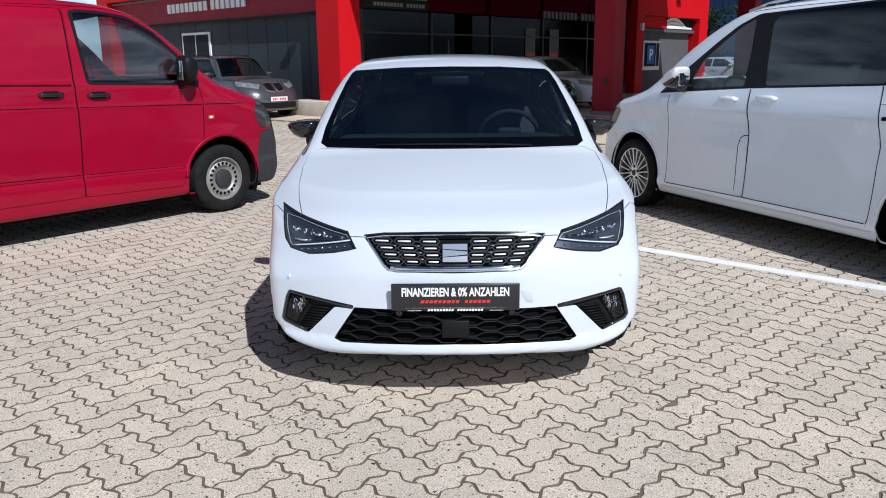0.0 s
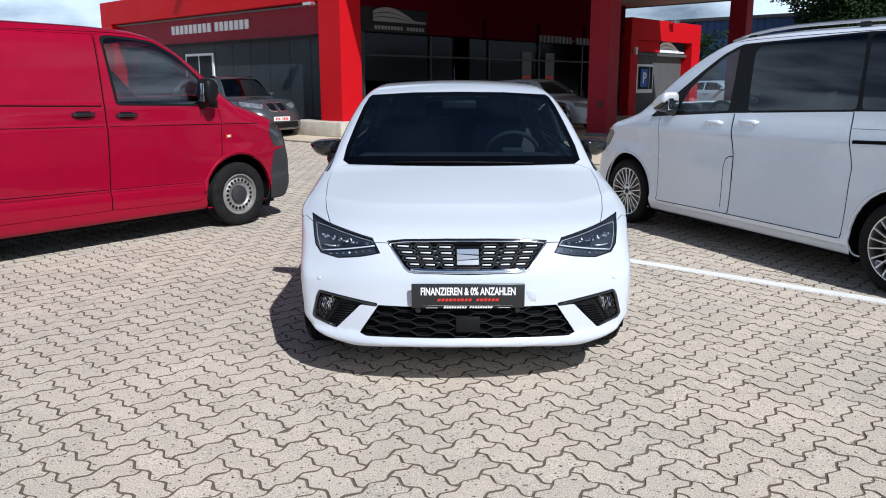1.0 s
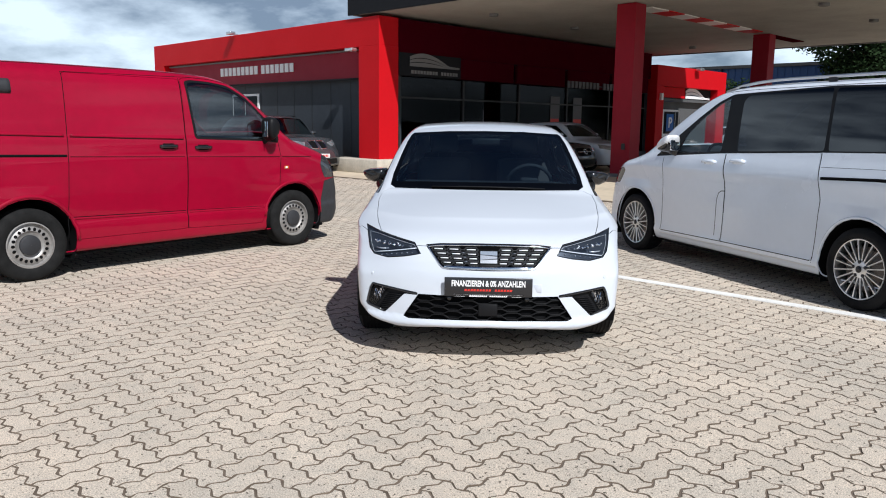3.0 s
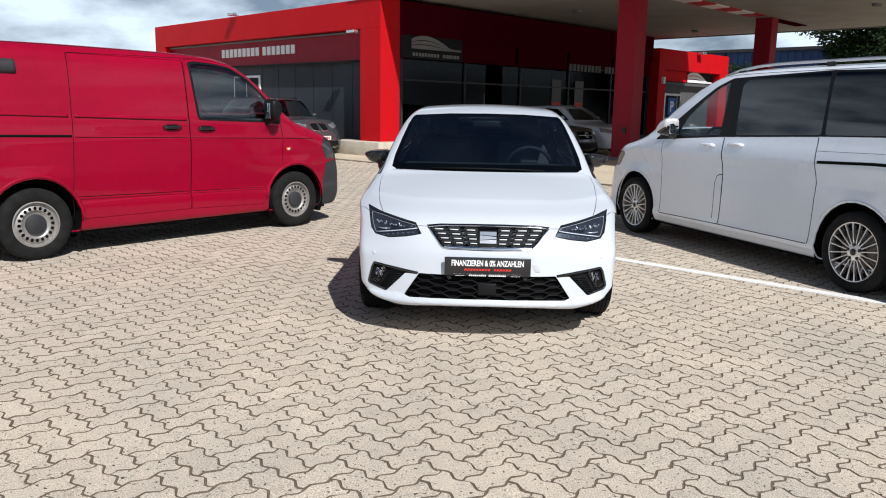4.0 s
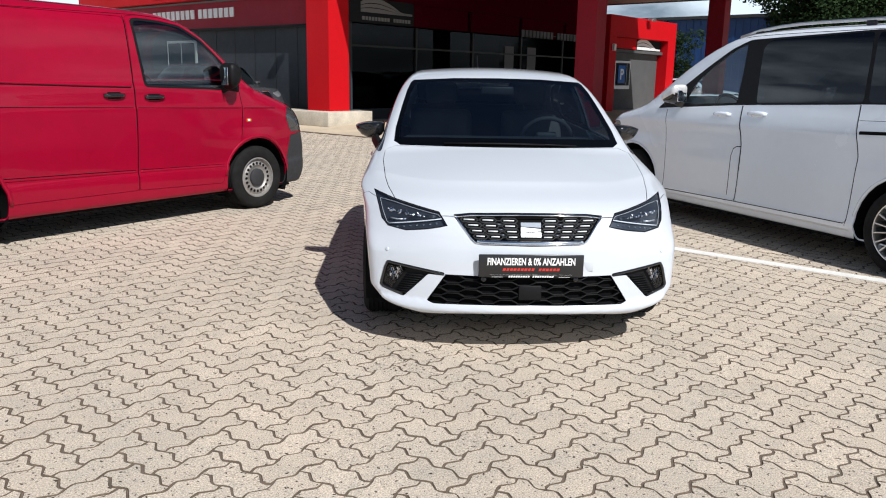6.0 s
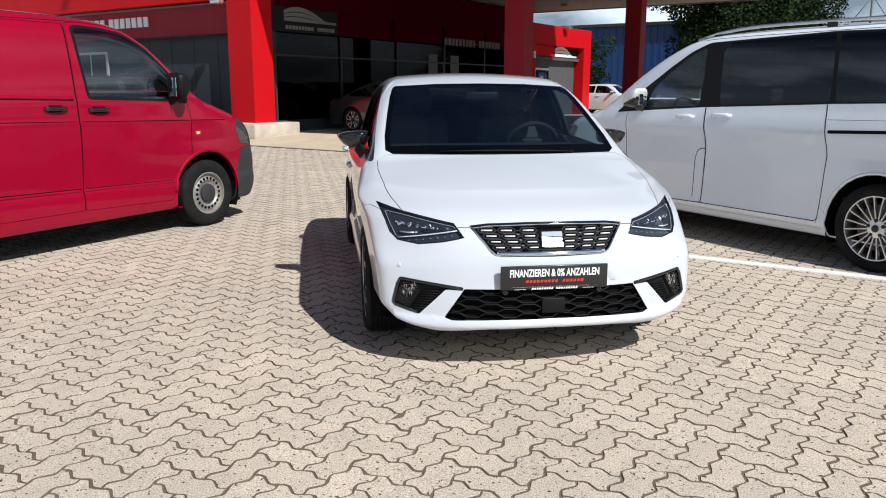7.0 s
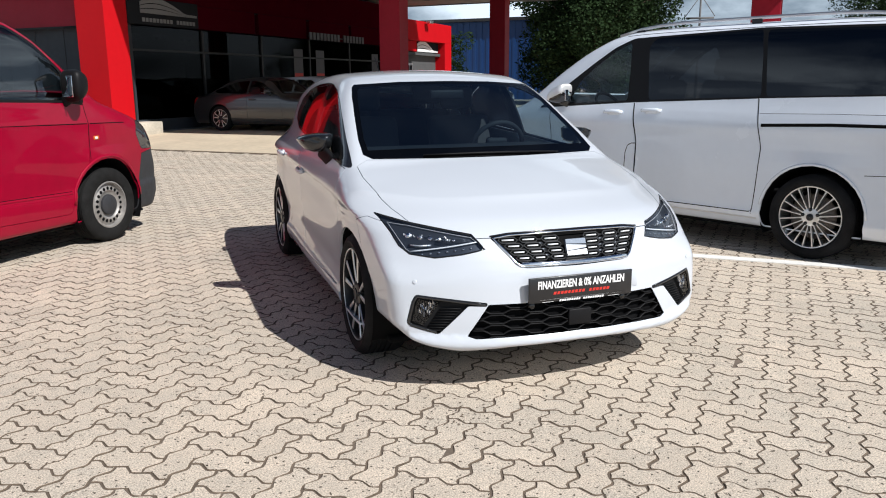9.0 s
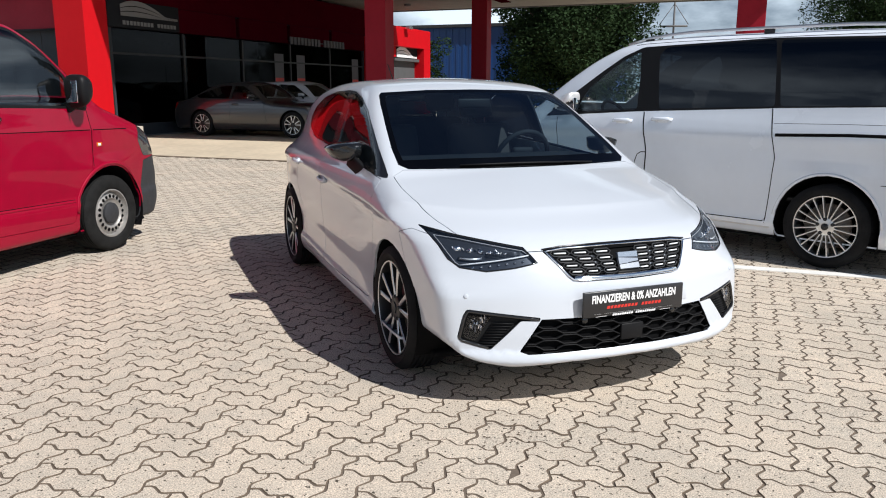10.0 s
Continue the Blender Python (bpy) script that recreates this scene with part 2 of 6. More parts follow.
class Body:
    """The half x >= 0 of an implicit vehicle as a fine mesh, to be cut into panels."""

    def __init__(self, f, length, y0, y1, zm, reach=(0.85, 0.45, 0.42), na=26, nv=44, cap=12, step=0.03):
        self.f = f
        sx, sy, sz = reach
        rim = [(k / na, -1.0) for k in range(na)] + [(1.0, -1 + 2 * k / nv) for k in range(nv)] + [(1 - k / na, 1.0) for k in range(na + 1)]
        rays, faces = [], []

        def ray(o, d):
            rays.append((0.0, o, zm, *d))
            return len(rays) - 1

        def capgrid(o, s):
            grid = [[ray(o, (i / na * sx, s * sy, (-1 + 2 * j / nv) * sz)) for j in range(nv + 1)] for i in range(na + 1)]
            for i in range(na):
                for j in range(nv):
                    q = (grid[i][j], grid[i + 1][j], grid[i + 1][j + 1], grid[i][j + 1])
                    faces.append(q if s < 0 else q[::-1])
        capgrid(y0, -1)
        n = max(2, int((y1 - y0) / step))
        rows = [(y0, -(1 - k / cap)) for k in range(cap)] + [(y0 + (y1 - y0) * k / n, 0) for k in range(n + 1)] + [(y1, k / cap) for k in range(1, cap + 1)]
        grid = [[ray(o, (px * sx, s * sy, pz * sz)) for px, pz in rim] for o, s in rows]
        for a, b in zip(grid, grid[1:]):
            for k in range(len(rim) - 1):
                faces.append((a[k], b[k], b[k + 1], a[k + 1]))
        capgrid(y1, 1)
        R = np.array(rays)
        o, d = R[:, :3], R[:, 3:]
        d = d / np.linalg.norm(d, axis=1)[:, None]
        lo, hi = np.zeros(len(o)), np.zeros(len(o))
        found = np.zeros(len(o), bool)
        for s in np.arange(0.05, 2.6, 0.05):
            p = o + d * s
            out = (f(p[:, 0], p[:, 1], p[:, 2]) > 0) & ~found
            hi[out] = s
            found |= out
            lo[~found] = s
        for _ in range(22):
            mid = (lo + hi) / 2
            p = o + d * mid[:, None]
            out = f(p[:, 0], p[:, 1], p[:, 2]) > 0
            hi = np.where(out, mid, hi)
            lo = np.where(out, lo, mid)
        p = o + d * lo[:, None]
        p[:, 0][p[:, 0] < 1e-4] = 0
        self.bm = bm = bmesh.new()
        vs = [bm.verts.new(q) for q in p.tolist()]
        for q in faces:
            try:
                bm.faces.new([vs[i] for i in q])
            except ValueError:
                pass
        bmesh.ops.remove_doubles(bm, verts=bm.verts[:], dist=2e-4)
        bmesh.ops.dissolve_degenerate(bm, edges=bm.edges[:], dist=1e-4)
        bmesh.ops.recalc_face_normals(bm, faces=bm.faces[:])
        self.reg = bm.faces.layers.int.new("reg")
        self.ids = {"body": 0}

    def cut(self, name, proj, poly, keep=None, over=None):
        """Marks the faces inside a polygon, seen along one axis, as the region called name; splits the mesh along its outline."""
        a, b, c = AXES[proj]
        bm, reg = self.bm, self.reg
        rid = self.ids.setdefault(name, len(self.ids))
        lows = None if over is None else {self.ids[o] for o in over}
        poly = [tuple(p) for p in poly]

        def fits(fc):
            if lows is not None and fc[reg] not in lows:
                return False
            return keep is None or keep(fc.calc_center_median(), fc.normal)
        bm.normal_update()
        px0, px1 = min(q[0] for q in poly) - 0.05, max(q[0] for q in poly) + 0.05
        py0, py1 = min(q[1] for q in poly) - 0.05, max(q[1] for q in poly) + 0.05
        pool = {fc for fc in bm.faces if px0 < fc.verts[0].co[a] < px1 and py0 < fc.verts[0].co[b] < py1 and fits(fc)}
        for (x0, y0), (x1, y1) in zip(poly, poly[1:] + poly[:1]):
            near = []
            lx, hx, ly, hy = min(x0, x1) - 1e-3, max(x0, x1) + 1e-3, min(y0, y1) - 1e-3, max(y0, y1) + 1e-3
            for fc in pool:
                us, ws = [v.co[a] for v in fc.verts], [v.co[b] for v in fc.verts]
                if max(us) >= lx and min(us) <= hx and max(ws) >= ly and min(ws) <= hy:
                    near.append(fc)
            if not near:
                continue
            co, no = [0, 0, 0], [0, 0, 0]
            co[a], co[b] = x0, y0
            no[a], no[b] = y1 - y0, x0 - x1
            geom = list({v for fc in near for v in fc.verts}) + list({e for fc in near for e in fc.edges}) + near
            pool.difference_update(near)
            got = bmesh.ops.bisect_plane(bm, geom=geom, dist=1e-5, plane_co=co, plane_no=no)["geom"]
            pool.update(g for g in got if isinstance(g, bmesh.types.BMFace))
        bm.normal_update()
        lx, hx = min(p[0] for p in poly), max(p[0] for p in poly)
        ly, hy = min(p[1] for p in poly), max(p[1] for p in poly)
        for fc in bm.faces:
            m = fc.calc_center_median()
            if lx <= m[a] <= hx and ly <= m[b] <= hy and fits(fc) and inside(poly, m[a], m[b]):
                fc[reg] = rid

    def emit(self, names, obname, material, parent, how="whole", gap=0.002, flange=0.012, push=0.0, label="", shrink=0.0):
        """Makes the part(s) of one or more regions. how: whole, or a side, 1 or -1."""
        ids = {self.ids[n] for n in ([names] if isinstance(names, str) else names) if n in self.ids}
        faces = [fc for fc in self.bm.faces if fc[self.reg] in ids]
        if not faces:
            return None
        self.bm.normal_update()
        out = bmesh.new()
        for s in ((1, -1) if how == "whole" else (how,)):
            made = {}
            for fc in faces:
                for v in fc.verts:
                    if v not in made:
                        made[v] = out.verts.new((v.co.x * s, v.co.y, v.co.z))
                vs = [made[v] for v in fc.verts]
                try:
                    out.faces.new(vs if s > 0 else vs[::-1])
                except ValueError:
                    pass
        if how == "whole":
            bmesh.ops.remove_doubles(out, verts=[v for v in out.verts if abs(v.co.x) < 1e-3], dist=5e-4)
        out.normal_update()
        rimv = {}
        for e in out.edges:
            if len(e.link_faces) == 1:
                fc = e.link_faces[0]
                inn = fc.calc_center_median() - (e.verts[0].co + e.verts[1].co) / 2
                along = (e.verts[1].co - e.verts[0].co).normalized()
                inn = (inn - along * inn.dot(along)).normalized()
                for v in e.verts:
                    rimv.setdefault(v, Vector())
                    rimv[v] += inn
        normals = {v: v.normal.copy() for v in out.verts}
        skin = len(out.faces)
        for v, d in rimv.items():
            if d.length > 1e-6:
                v.co += d.normalized() * (gap + shrink)
        if push:
            for v in out.verts:
                v.co -= normals[v] * push
        if flange:
            edges = [e for e in out.edges if len(e.link_faces) == 1]
            for e in edges:
                e.smooth = False
            got = bmesh.ops.extrude_edge_only(out, edges=edges)["geom"]
            tops = {}
            for v in (g for g in got if isinstance(g, bmesh.types.BMVert)):
                near = min(rimv, key=lambda w: (w.co - v.co).length_squared) if len(rimv) < 60 else None
                tops[v] = near
            for v in tops:
                src = tops[v]
                if src is None:
                    src = next((e.other_vert(v) for e in v.link_edges if e.other_vert(v) in normals), None)
                if src is not None:
                    v.co -= normals[src] * flange
        ob = part(obname, out, material, parent, label)
        # shade the skin by the true slope of the surface, so that reflections run smooth
        me = ob.data
        co = np.empty(len(me.vertices) * 3)
        me.vertices.foreach_get("co", co)
        co = co.reshape(-1, 3)
        e = 3e-3
        g = np.stack([self.f(*(co + d).T) - self.f(*(co - d).T) for d in np.eye(3) * e], 1)
        g /= np.maximum(np.linalg.norm(g, axis=1), 1e-9)[:, None]
        at = np.empty(len(me.loops), int)
        me.loops.foreach_get("vertex_index", at)
        total = np.empty(len(me.polygons), int)
        me.polygons.foreach_get("loop_total", total)
        n = g[at]
        n[int(total[:skin].sum()):] = 0
        me.normals_split_custom_set(n.tolist())
        return ob

    def at(self, how, a, b, s=1):
        """The point of the surface over (a, b): front gives (x, z), side (y, z), top (x, y). Returns place and normal."""
        f = self.f
        if how == "front":
            g, lo, hi = (lambda t: (a, t, b)), 0.9, -0.2
        elif how == "side":
            g, lo, hi = (lambda t: (t, a, b)), 0.2, 1.2
        else:
            g, lo, hi = (lambda t: (a, b, t)), 0.5, 2.3
        for _ in range(40):
            mid = (lo + hi) / 2
            if f(*g(mid)) > 0:
                hi = mid
            else:
                lo = mid
        p = np.array(g(lo), float)
        e = 1e-3
        n = np.array([float(f(*(p + d)) - f(*(p - d))) for d in np.eye(3) * e])
        n /= np.linalg.norm(n)
        p, n = Vector(p), Vector(n)
        if how == "side" and s < 0:
            p.x, n.x = -p.x, -n.x
        return p, n


def sweep(bm, pts, normals, width, depth, closed=False, lift=0.0):
    """A strip of rectangular section with bevelled top laid along points of a surface."""
    n = len(pts)
    rings = []
    for k in range(n):
        a, b = pts[k - 1 if closed or k else 0], pts[(k + 1) % n if closed or k < n - 1 else n - 1]
        t = (b - a).normalized()
        nn = normals[k]
        s = t.cross(nn).normalized() * width / 2
        p = pts[k] + nn * lift
        rings.append([bm.verts.new(q) for q in (p - s - nn * depth, p - s, p - s * 0.5 + nn * width * 0.2, p + s * 0.5 + nn * width * 0.2, p + s, p + s - nn * depth)])
    m = 6
    for k in range(n if closed else n - 1):
        a, b = rings[k], rings[(k + 1) % n]
        for j in range(m):
            bm.faces.new((a[j], b[j], b[(j + 1) % m], a[(j + 1) % m]))
    if not closed:
        bm.faces.new(rings[0])
        bm.faces.new(rings[-1][::-1])
    bmesh.ops.recalc_face_normals(bm, faces=bm.faces[:])
    return bm


def strip(body, how, line, width, depth=0.01, closed=False, lift=0.001, side=1, step=0.03, bm=None):
    """sweep() along a polyline given in a projection."""
    line = [tuple(p) for p in line]
    dense = []
    pairs = list(zip(line, line[1:] + (line[:1] if closed else [])))[: len(line) if closed else len(line) - 1]
    for (a, b), (c, d) in pairs:
        k = max(1, int(math.hypot(c - a, d - b) / step))
        dense += [(a + (c - a) * i / k, b + (d - b) * i / k) for i in range(k)]
    if not closed:
        dense.append(line[-1])
    got = [body.at(how, a, b, side) for a, b in dense]
    return sweep(bm or bmesh.new(), [g[0] for g in got], [g[1] for g in got], width, depth, closed, lift)


def tube(bm, pts, r, n=8, closed=False):
    pts = [Vector(p) for p in pts]
    k = len(pts)
    rings, up = [], Vector((0, 0, 1))
    for i in range(k):
        t = (pts[(i + 1) % k if closed or i < k - 1 else i] - pts[i - 1 if closed or i else 0]).normalized()
        s = t.cross(up)
        s = s.normalized() if s.length > 1e-3 else Vector((1, 0, 0))
        w = t.cross(s)
        rad = r[i] if isinstance(r, (list, tuple)) else r
        rings.append([bm.verts.new(pts[i] + (s * math.cos(a) + w * math.sin(a)) * rad) for a in (2 * math.pi * j / n for j in range(n))])
    for i in range(k if closed else k - 1):
        a, b = rings[i], rings[(i + 1) % k]
        for j in range(n):
            bm.faces.new((a[j], a[(j + 1) % n], b[(j + 1) % n], b[j]))
    if not closed:
        bm.faces.new(rings[0][::-1])
        bm.faces.new(rings[-1])
    bmesh.ops.recalc_face_normals(bm, faces=bm.faces[:])
    return bm


def lettering(name, text, size, m, material, parent, label="", depth=0.002, squeeze=1.0, shear=0.0):
    """Readable words as flat solid letters in the built-in font; m puts the text's xy plane."""
    cu = bpy.data.curves.new(name, "FONT")
    cu.body, cu.size, cu.extrude, cu.align_x, cu.align_y, cu.shear = text, size, depth, "CENTER", "CENTER", shear
    cu.offset = size * 0.026
    ob = bpy.data.objects.new(name, cu)
    me = bpy.data.meshes.new_from_object(ob)
    bpy.data.objects.remove(ob)
    me.transform(m @ Matrix.Diagonal((squeeze, 1, 1, 1)))
    me.materials.append(material)
    got = new(name, me)
    got.parent = parent
    return tagged(got, label)


def honeycomb(body, parent, outline, top, low, rows, pitch, thick, material, swing=0.28, deep=0.02, lift=-0.006):
    """Rows of bars that swing to and fro and so frame long six-sided cells, clipped to an outline that is given for x >= 0."""
    full = [(-x, z) for x, z in outline[::-1] if x > 0] + [(x, z) for x, z in outline if x > 0]
    h = (top - low) / rows
    for r in range(rows + 1):
        z0 = top - r * h
        flip = 1 if r % 2 else -1
        knots, x = [], -0.6
        while x < 0.6:
            knots += [(x + dx * pitch, z0 + flip * dz * h) for dx, dz in ((0.0, swing), (0.32, swing), (0.5, -swing), (0.82, -swing))]
            x += pitch
        run = []
        for (x0, za), (x1, zb) in zip(knots, knots[1:]):
            for k in range(6):
                p = (x0 + (x1 - x0) * k / 6, za + (zb - za) * k / 6)
                if inside(full, *p):
                    run.append(p)
                    continue
                if len(run) > 1:
                    part("grille_bar", strip(body, "front", run, thick, deep, lift=lift), material, parent)
                run = []
        if len(run) > 1:
            part("grille_bar", strip(body, "front", run, thick, deep, lift=lift), material, parent)


LEAN = Matrix(((1, 0.3, 0, 0), (0, 1, 0, 0), (0, 0, 1, 0), (0, 0, 0, 1)))  # slanted writing


def bars(name, parent, count, gap_at, width, height, m, material, depth=0.0016):
    """Plain bars for writing that is not lettered: one block a letter, with a space."""
    cell = width / count
    for k in range(count):
        if k == gap_at:
            continue
        x = -width / 2 + (k + 0.5) * cell
        w = cell * (0.78, 0.66, 0.72)[k % 3]
        part(name, block((x, 0, 0), (w, height, depth), m=m), material, parent, smooth=False)


# ---- materials ----
def mat(name, base, rough=0.5, metal=0.0, coat=0.0, vary=0.0, scale=8.0, bump=0.0, bump_scale=200.0, dark=None, spec=0.5, random_tint=0.0, alt=None, fixed=False):
    """Principled material with two scales of variation: broad stains (vary, scale) and fine grain (bump, bump_scale)."""
    m = bpy.data.materials.new(name)
    m.use_nodes = True
    t = m.node_tree
    p = t.nodes["Principled BSDF"]
    p.inputs["Base Color"].default_value = (*base, 1)
    p.inputs["Roughness"].default_value, p.inputs["Metallic"].default_value = rough, metal
    p.inputs["Coat Weight"].default_value, p.inputs["Coat Roughness"].default_value = coat, 0.03
    p.inputs["Specular IOR Level"].default_value = spec
    if vary or bump or random_tint:
        co = t.nodes.new("ShaderNodeTexCoord")
        out = t.nodes.new("ShaderNodeNewGeometry").outputs["Position"] if fixed else co.outputs["Object"]
    colour = None
    if vary:
        a, b = t.nodes.new("ShaderNodeTexNoise"), t.nodes.new("ShaderNodeTexNoise")
        a.inputs["Scale"].default_value, a.inputs["Detail"].default_value = scale, 6
        b.inputs["Scale"].default_value, b.inputs["Detail"].default_value = scale * 9, 4
        for n in (a, b):
            t.links.new(out, n.inputs["Vector"])
        mul = t.nodes.new("ShaderNodeMath")
        mul.operation = "MULTIPLY_ADD"
        t.links.new(a.outputs["Fac"], mul.inputs[0])
        mul.inputs[1].default_value = 0.6
        half = t.nodes.new("ShaderNodeMath")
        half.operation = "MULTIPLY"
        t.links.new(b.outputs["Fac"], half.inputs[0])
        half.inputs[1].default_value = 0.4
        t.links.new(half.outputs[0], mul.inputs[2])
        ramp = t.nodes.new("ShaderNodeValToRGB")
        ramp.color_ramp.elements[0].position, ramp.color_ramp.elements[1].position = 0.36, 0.64
        lo = dark or tuple(c * (1 - vary) for c in base)
        hi = alt or tuple(min(1, c * (1 + vary * 0.6)) for c in base)
        ramp.color_ramp.elements[0].color, ramp.color_ramp.elements[1].color = (*lo, 1), (*hi, 1)
        t.links.new(mul.outputs[0], ramp.inputs[0])
        colour = ramp.outputs[0]
        rr = t.nodes.new("ShaderNodeMapRange")
        rr.inputs["To Min"].default_value, rr.inputs["To Max"].default_value = min(1, rough * 1.25), rough * 0.8
        t.links.new(a.outputs["Fac"], rr.inputs["Value"])
        t.links.new(rr.outputs[0], p.inputs["Roughness"])
    if random_tint:
        info = t.nodes.new("ShaderNodeObjectInfo")
        isl = t.nodes.new("ShaderNodeNewGeometry")
        add = t.nodes.new("ShaderNodeMath")
        add.operation = "ADD"
        t.links.new(info.outputs["Random"], add.inputs[0])
        t.links.new(isl.outputs["Random Per Island"], add.inputs[1])
        fr = t.nodes.new("ShaderNodeMath")
        fr.operation = "FRACT"
        t.links.new(add.outputs[0], fr.inputs[0])
        hsv = t.nodes.new("ShaderNodeHueSaturation")
        if colour is None:
            hsv.inputs["Color"].default_value = (*base, 1)
        else:
            t.links.new(colour, hsv.inputs["Color"])
        mr = t.nodes.new("ShaderNodeMapRange")
        mr.inputs["To Min"].default_value, mr.inputs["To Max"].default_value = 1 - random_tint, 1 + random_tint
        t.links.new(fr.outputs[0], mr.inputs["Value"])
        t.links.new(mr.outputs[0], hsv.inputs["Value"])
        colour = hsv.outputs[0]
    if colour is not None:
        t.links.new(colour, p.inputs["Base Color"])
    if bump:
        g = t.nodes.new("ShaderNodeTexNoise")
        g.inputs["Scale"].default_value, g.inputs["Detail"].default_value = bump_scale, 3
        t.links.new(out, g.inputs["Vector"])
        bp = t.nodes.new("ShaderNodeBump")
        bp.inputs["Strength"].default_value, bp.inputs["Distance"].default_value = bump, 0.004
        t.links.new(g.outputs["Fac"], bp.inputs["Height"])
        t.links.new(bp.outputs[0], p.inputs["Normal"])
    return m


def glass(name, tint, rough=0.0, ior=1.5, edge=1.0):
    """Thin tinted pane: clear through, with the gloss of glass."""
    m = bpy.data.materials.new(name)
    m.use_nodes = True
    t = m.node_tree
    t.nodes.remove(t.nodes["Principled BSDF"])
    tr, gl, lw, pw, fr, mx = (t.nodes.new(n) for n in ("ShaderNodeBsdfTransparent", "ShaderNodeBsdfGlossy", "ShaderNodeLayerWeight", "ShaderNodeMath", "ShaderNodeMapRange", "ShaderNodeMixShader"))
    tr.inputs[0].default_value = (*tint, 1)
    gl.inputs["Roughness"].default_value = rough
    lw.inputs["Blend"].default_value = 0.5
    pw.operation = "POWER"
    pw.inputs[1].default_value = 5.0
    fr.inputs["To Min"].default_value = ((ior - 1) / (ior + 1)) ** 2  # gloss seen straight on; it grows towards grazing
    fr.inputs["To Max"].default_value = edge
    t.links.new(lw.outputs["Facing"], pw.inputs[0])
    t.links.new(pw.outputs[0], fr.inputs["Value"])
    t.links.new(fr.outputs["Result"], mx.inputs[0])
    t.links.new(tr.outputs[0], mx.inputs[1])
    t.links.new(gl.outputs[0], mx.inputs[2])
    t.links.new(mx.outputs[0], t.nodes["Material Output"].inputs["Surface"])
    return m


def stone(name, joint=False):
    """Weathered concrete paving: beige, with dark pits, stains and grain; one stone differs from the next."""
    m = mat(name, (0.57, 0.49, 0.402), fixed=True, rough=0.9, vary=0.14, scale=1.1, bump=0.5, bump_scale=260, random_tint=0.05, spec=0.2, alt=(0.62, 0.525, 0.425), dark=(0.485, 0.43, 0.36))
    t = m.node_tree
    p = t.nodes["Principled BSDF"]
    old = p.inputs["Base Color"].links[0].from_socket
    place = t.nodes.new("ShaderNodeNewGeometry").outputs["Position"]
    pits = t.nodes.new("ShaderNodeTexNoise")
    pits.inputs["Scale"].default_value, pits.inputs["Detail"].default_value = 48.0, 2
    t.links.new(place, pits.inputs["Vector"])
    ramp = t.nodes.new("ShaderNodeValToRGB")
    ramp.color_ramp.elements[0].position, ramp.color_ramp.elements[1].position = 0.648, 0.672
    ramp.color_ramp.elements[0].color, ramp.color_ramp.elements[1].color = (1, 1, 1, 1), (0.12, 0.11, 0.10, 1)
    t.links.new(pits.outputs["Fac"], ramp.inputs[0])
    grain = t.nodes.new("ShaderNodeTexNoise")
    grain.inputs["Scale"].default_value, grain.inputs["Detail"].default_value = 170.0, 3
    t.links.new(place, grain.inputs["Vector"])
    gr = t.nodes.new("ShaderNodeMapRange")
    gr.inputs["From Min"].default_value, gr.inputs["From Max"].default_value = 0.3, 0.7
    gr.inputs["To Min"].default_value, gr.inputs["To Max"].default_value = 0.5, 1.42
    t.links.new(grain.outputs["Fac"], gr.inputs["Value"])
    a, b = t.nodes.new("ShaderNodeMix"), t.nodes.new("ShaderNodeMix")
    for n in (a, b):
        n.data_type, n.blend_type = "RGBA", "MULTIPLY"
        n.inputs["Factor"].default_value = 1
    t.links.new(old, a.inputs["A"])
    t.links.new(ramp.outputs[0], a.inputs["B"])
    t.links.new(a.outputs["Result"], b.inputs["A"])
    t.links.new(gr.outputs[0], b.inputs["B"])
    t.links.new(b.outputs["Result"], p.inputs["Base Color"])
    return m


FACET = mat("faceted_reflector", (0.9, 0.9, 0.92), rough=0.12, metal=1.0, bump=1.0, bump_scale=95)
SATIN = mat("satin_chrome", (0.80, 0.81, 0.83), rough=0.45, metal=0.55)
WHITE = mat("white_car_paint", (0.575, 0.61, 0.665), rough=0.3, coat=1.0)
MPVWHITE = mat("pearl_white_car_paint", (0.79, 0.84, 0.92), rough=0.25, coat=1.0, vary=0.02, scale=1.5)
RED = mat("red_van_paint", (0.29, 0.0005, 0.021), rough=0.45, coat=0.4, spec=0.1, vary=0.10, scale=1.2)
GLOSSBLACK = mat("gloss_black_plastic", (0.012, 0.012, 0.013), rough=0.12, coat=0.5)
FRIT = mat("black_glass_border", (0.0012, 0.0012, 0.0014), rough=0.03, spec=0.35)
PLASTIC = mat("black_plastic", (0.008, 0.008, 0.009), rough=0.5, spec=0.18, bump=0.08, bump_scale=900)
GREYPLASTIC = mat("weathered_grey_plastic", (0.034, 0.035, 0.039), spec=0.3, rough=0.55, vary=0.2, scale=5)
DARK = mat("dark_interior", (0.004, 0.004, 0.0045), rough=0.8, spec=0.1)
SEAT = mat("dark_seat_cloth", (0.03, 0.03, 0.033), rough=0.9, bump=0.2, bump_scale=500)
DASH = mat("dashboard_plastic", (0.022, 0.022, 0.024), rough=0.7, spec=0.2)
CHROME = mat("chrome", (0.85, 0.86, 0.88), rough=0.06, metal=1.0)
SILVER = mat("silver_alloy", (0.72, 0.73, 0.74), rough=0.28, metal=0.9)
DARKALLOY = mat("dark_alloy", (0.03, 0.03, 0.032), rough=0.3, metal=0.4)
STEEL = mat("worn_silver_steel", (0.36, 0.345, 0.33), rough=0.45, metal=0.5, vary=0.25, scale=14)
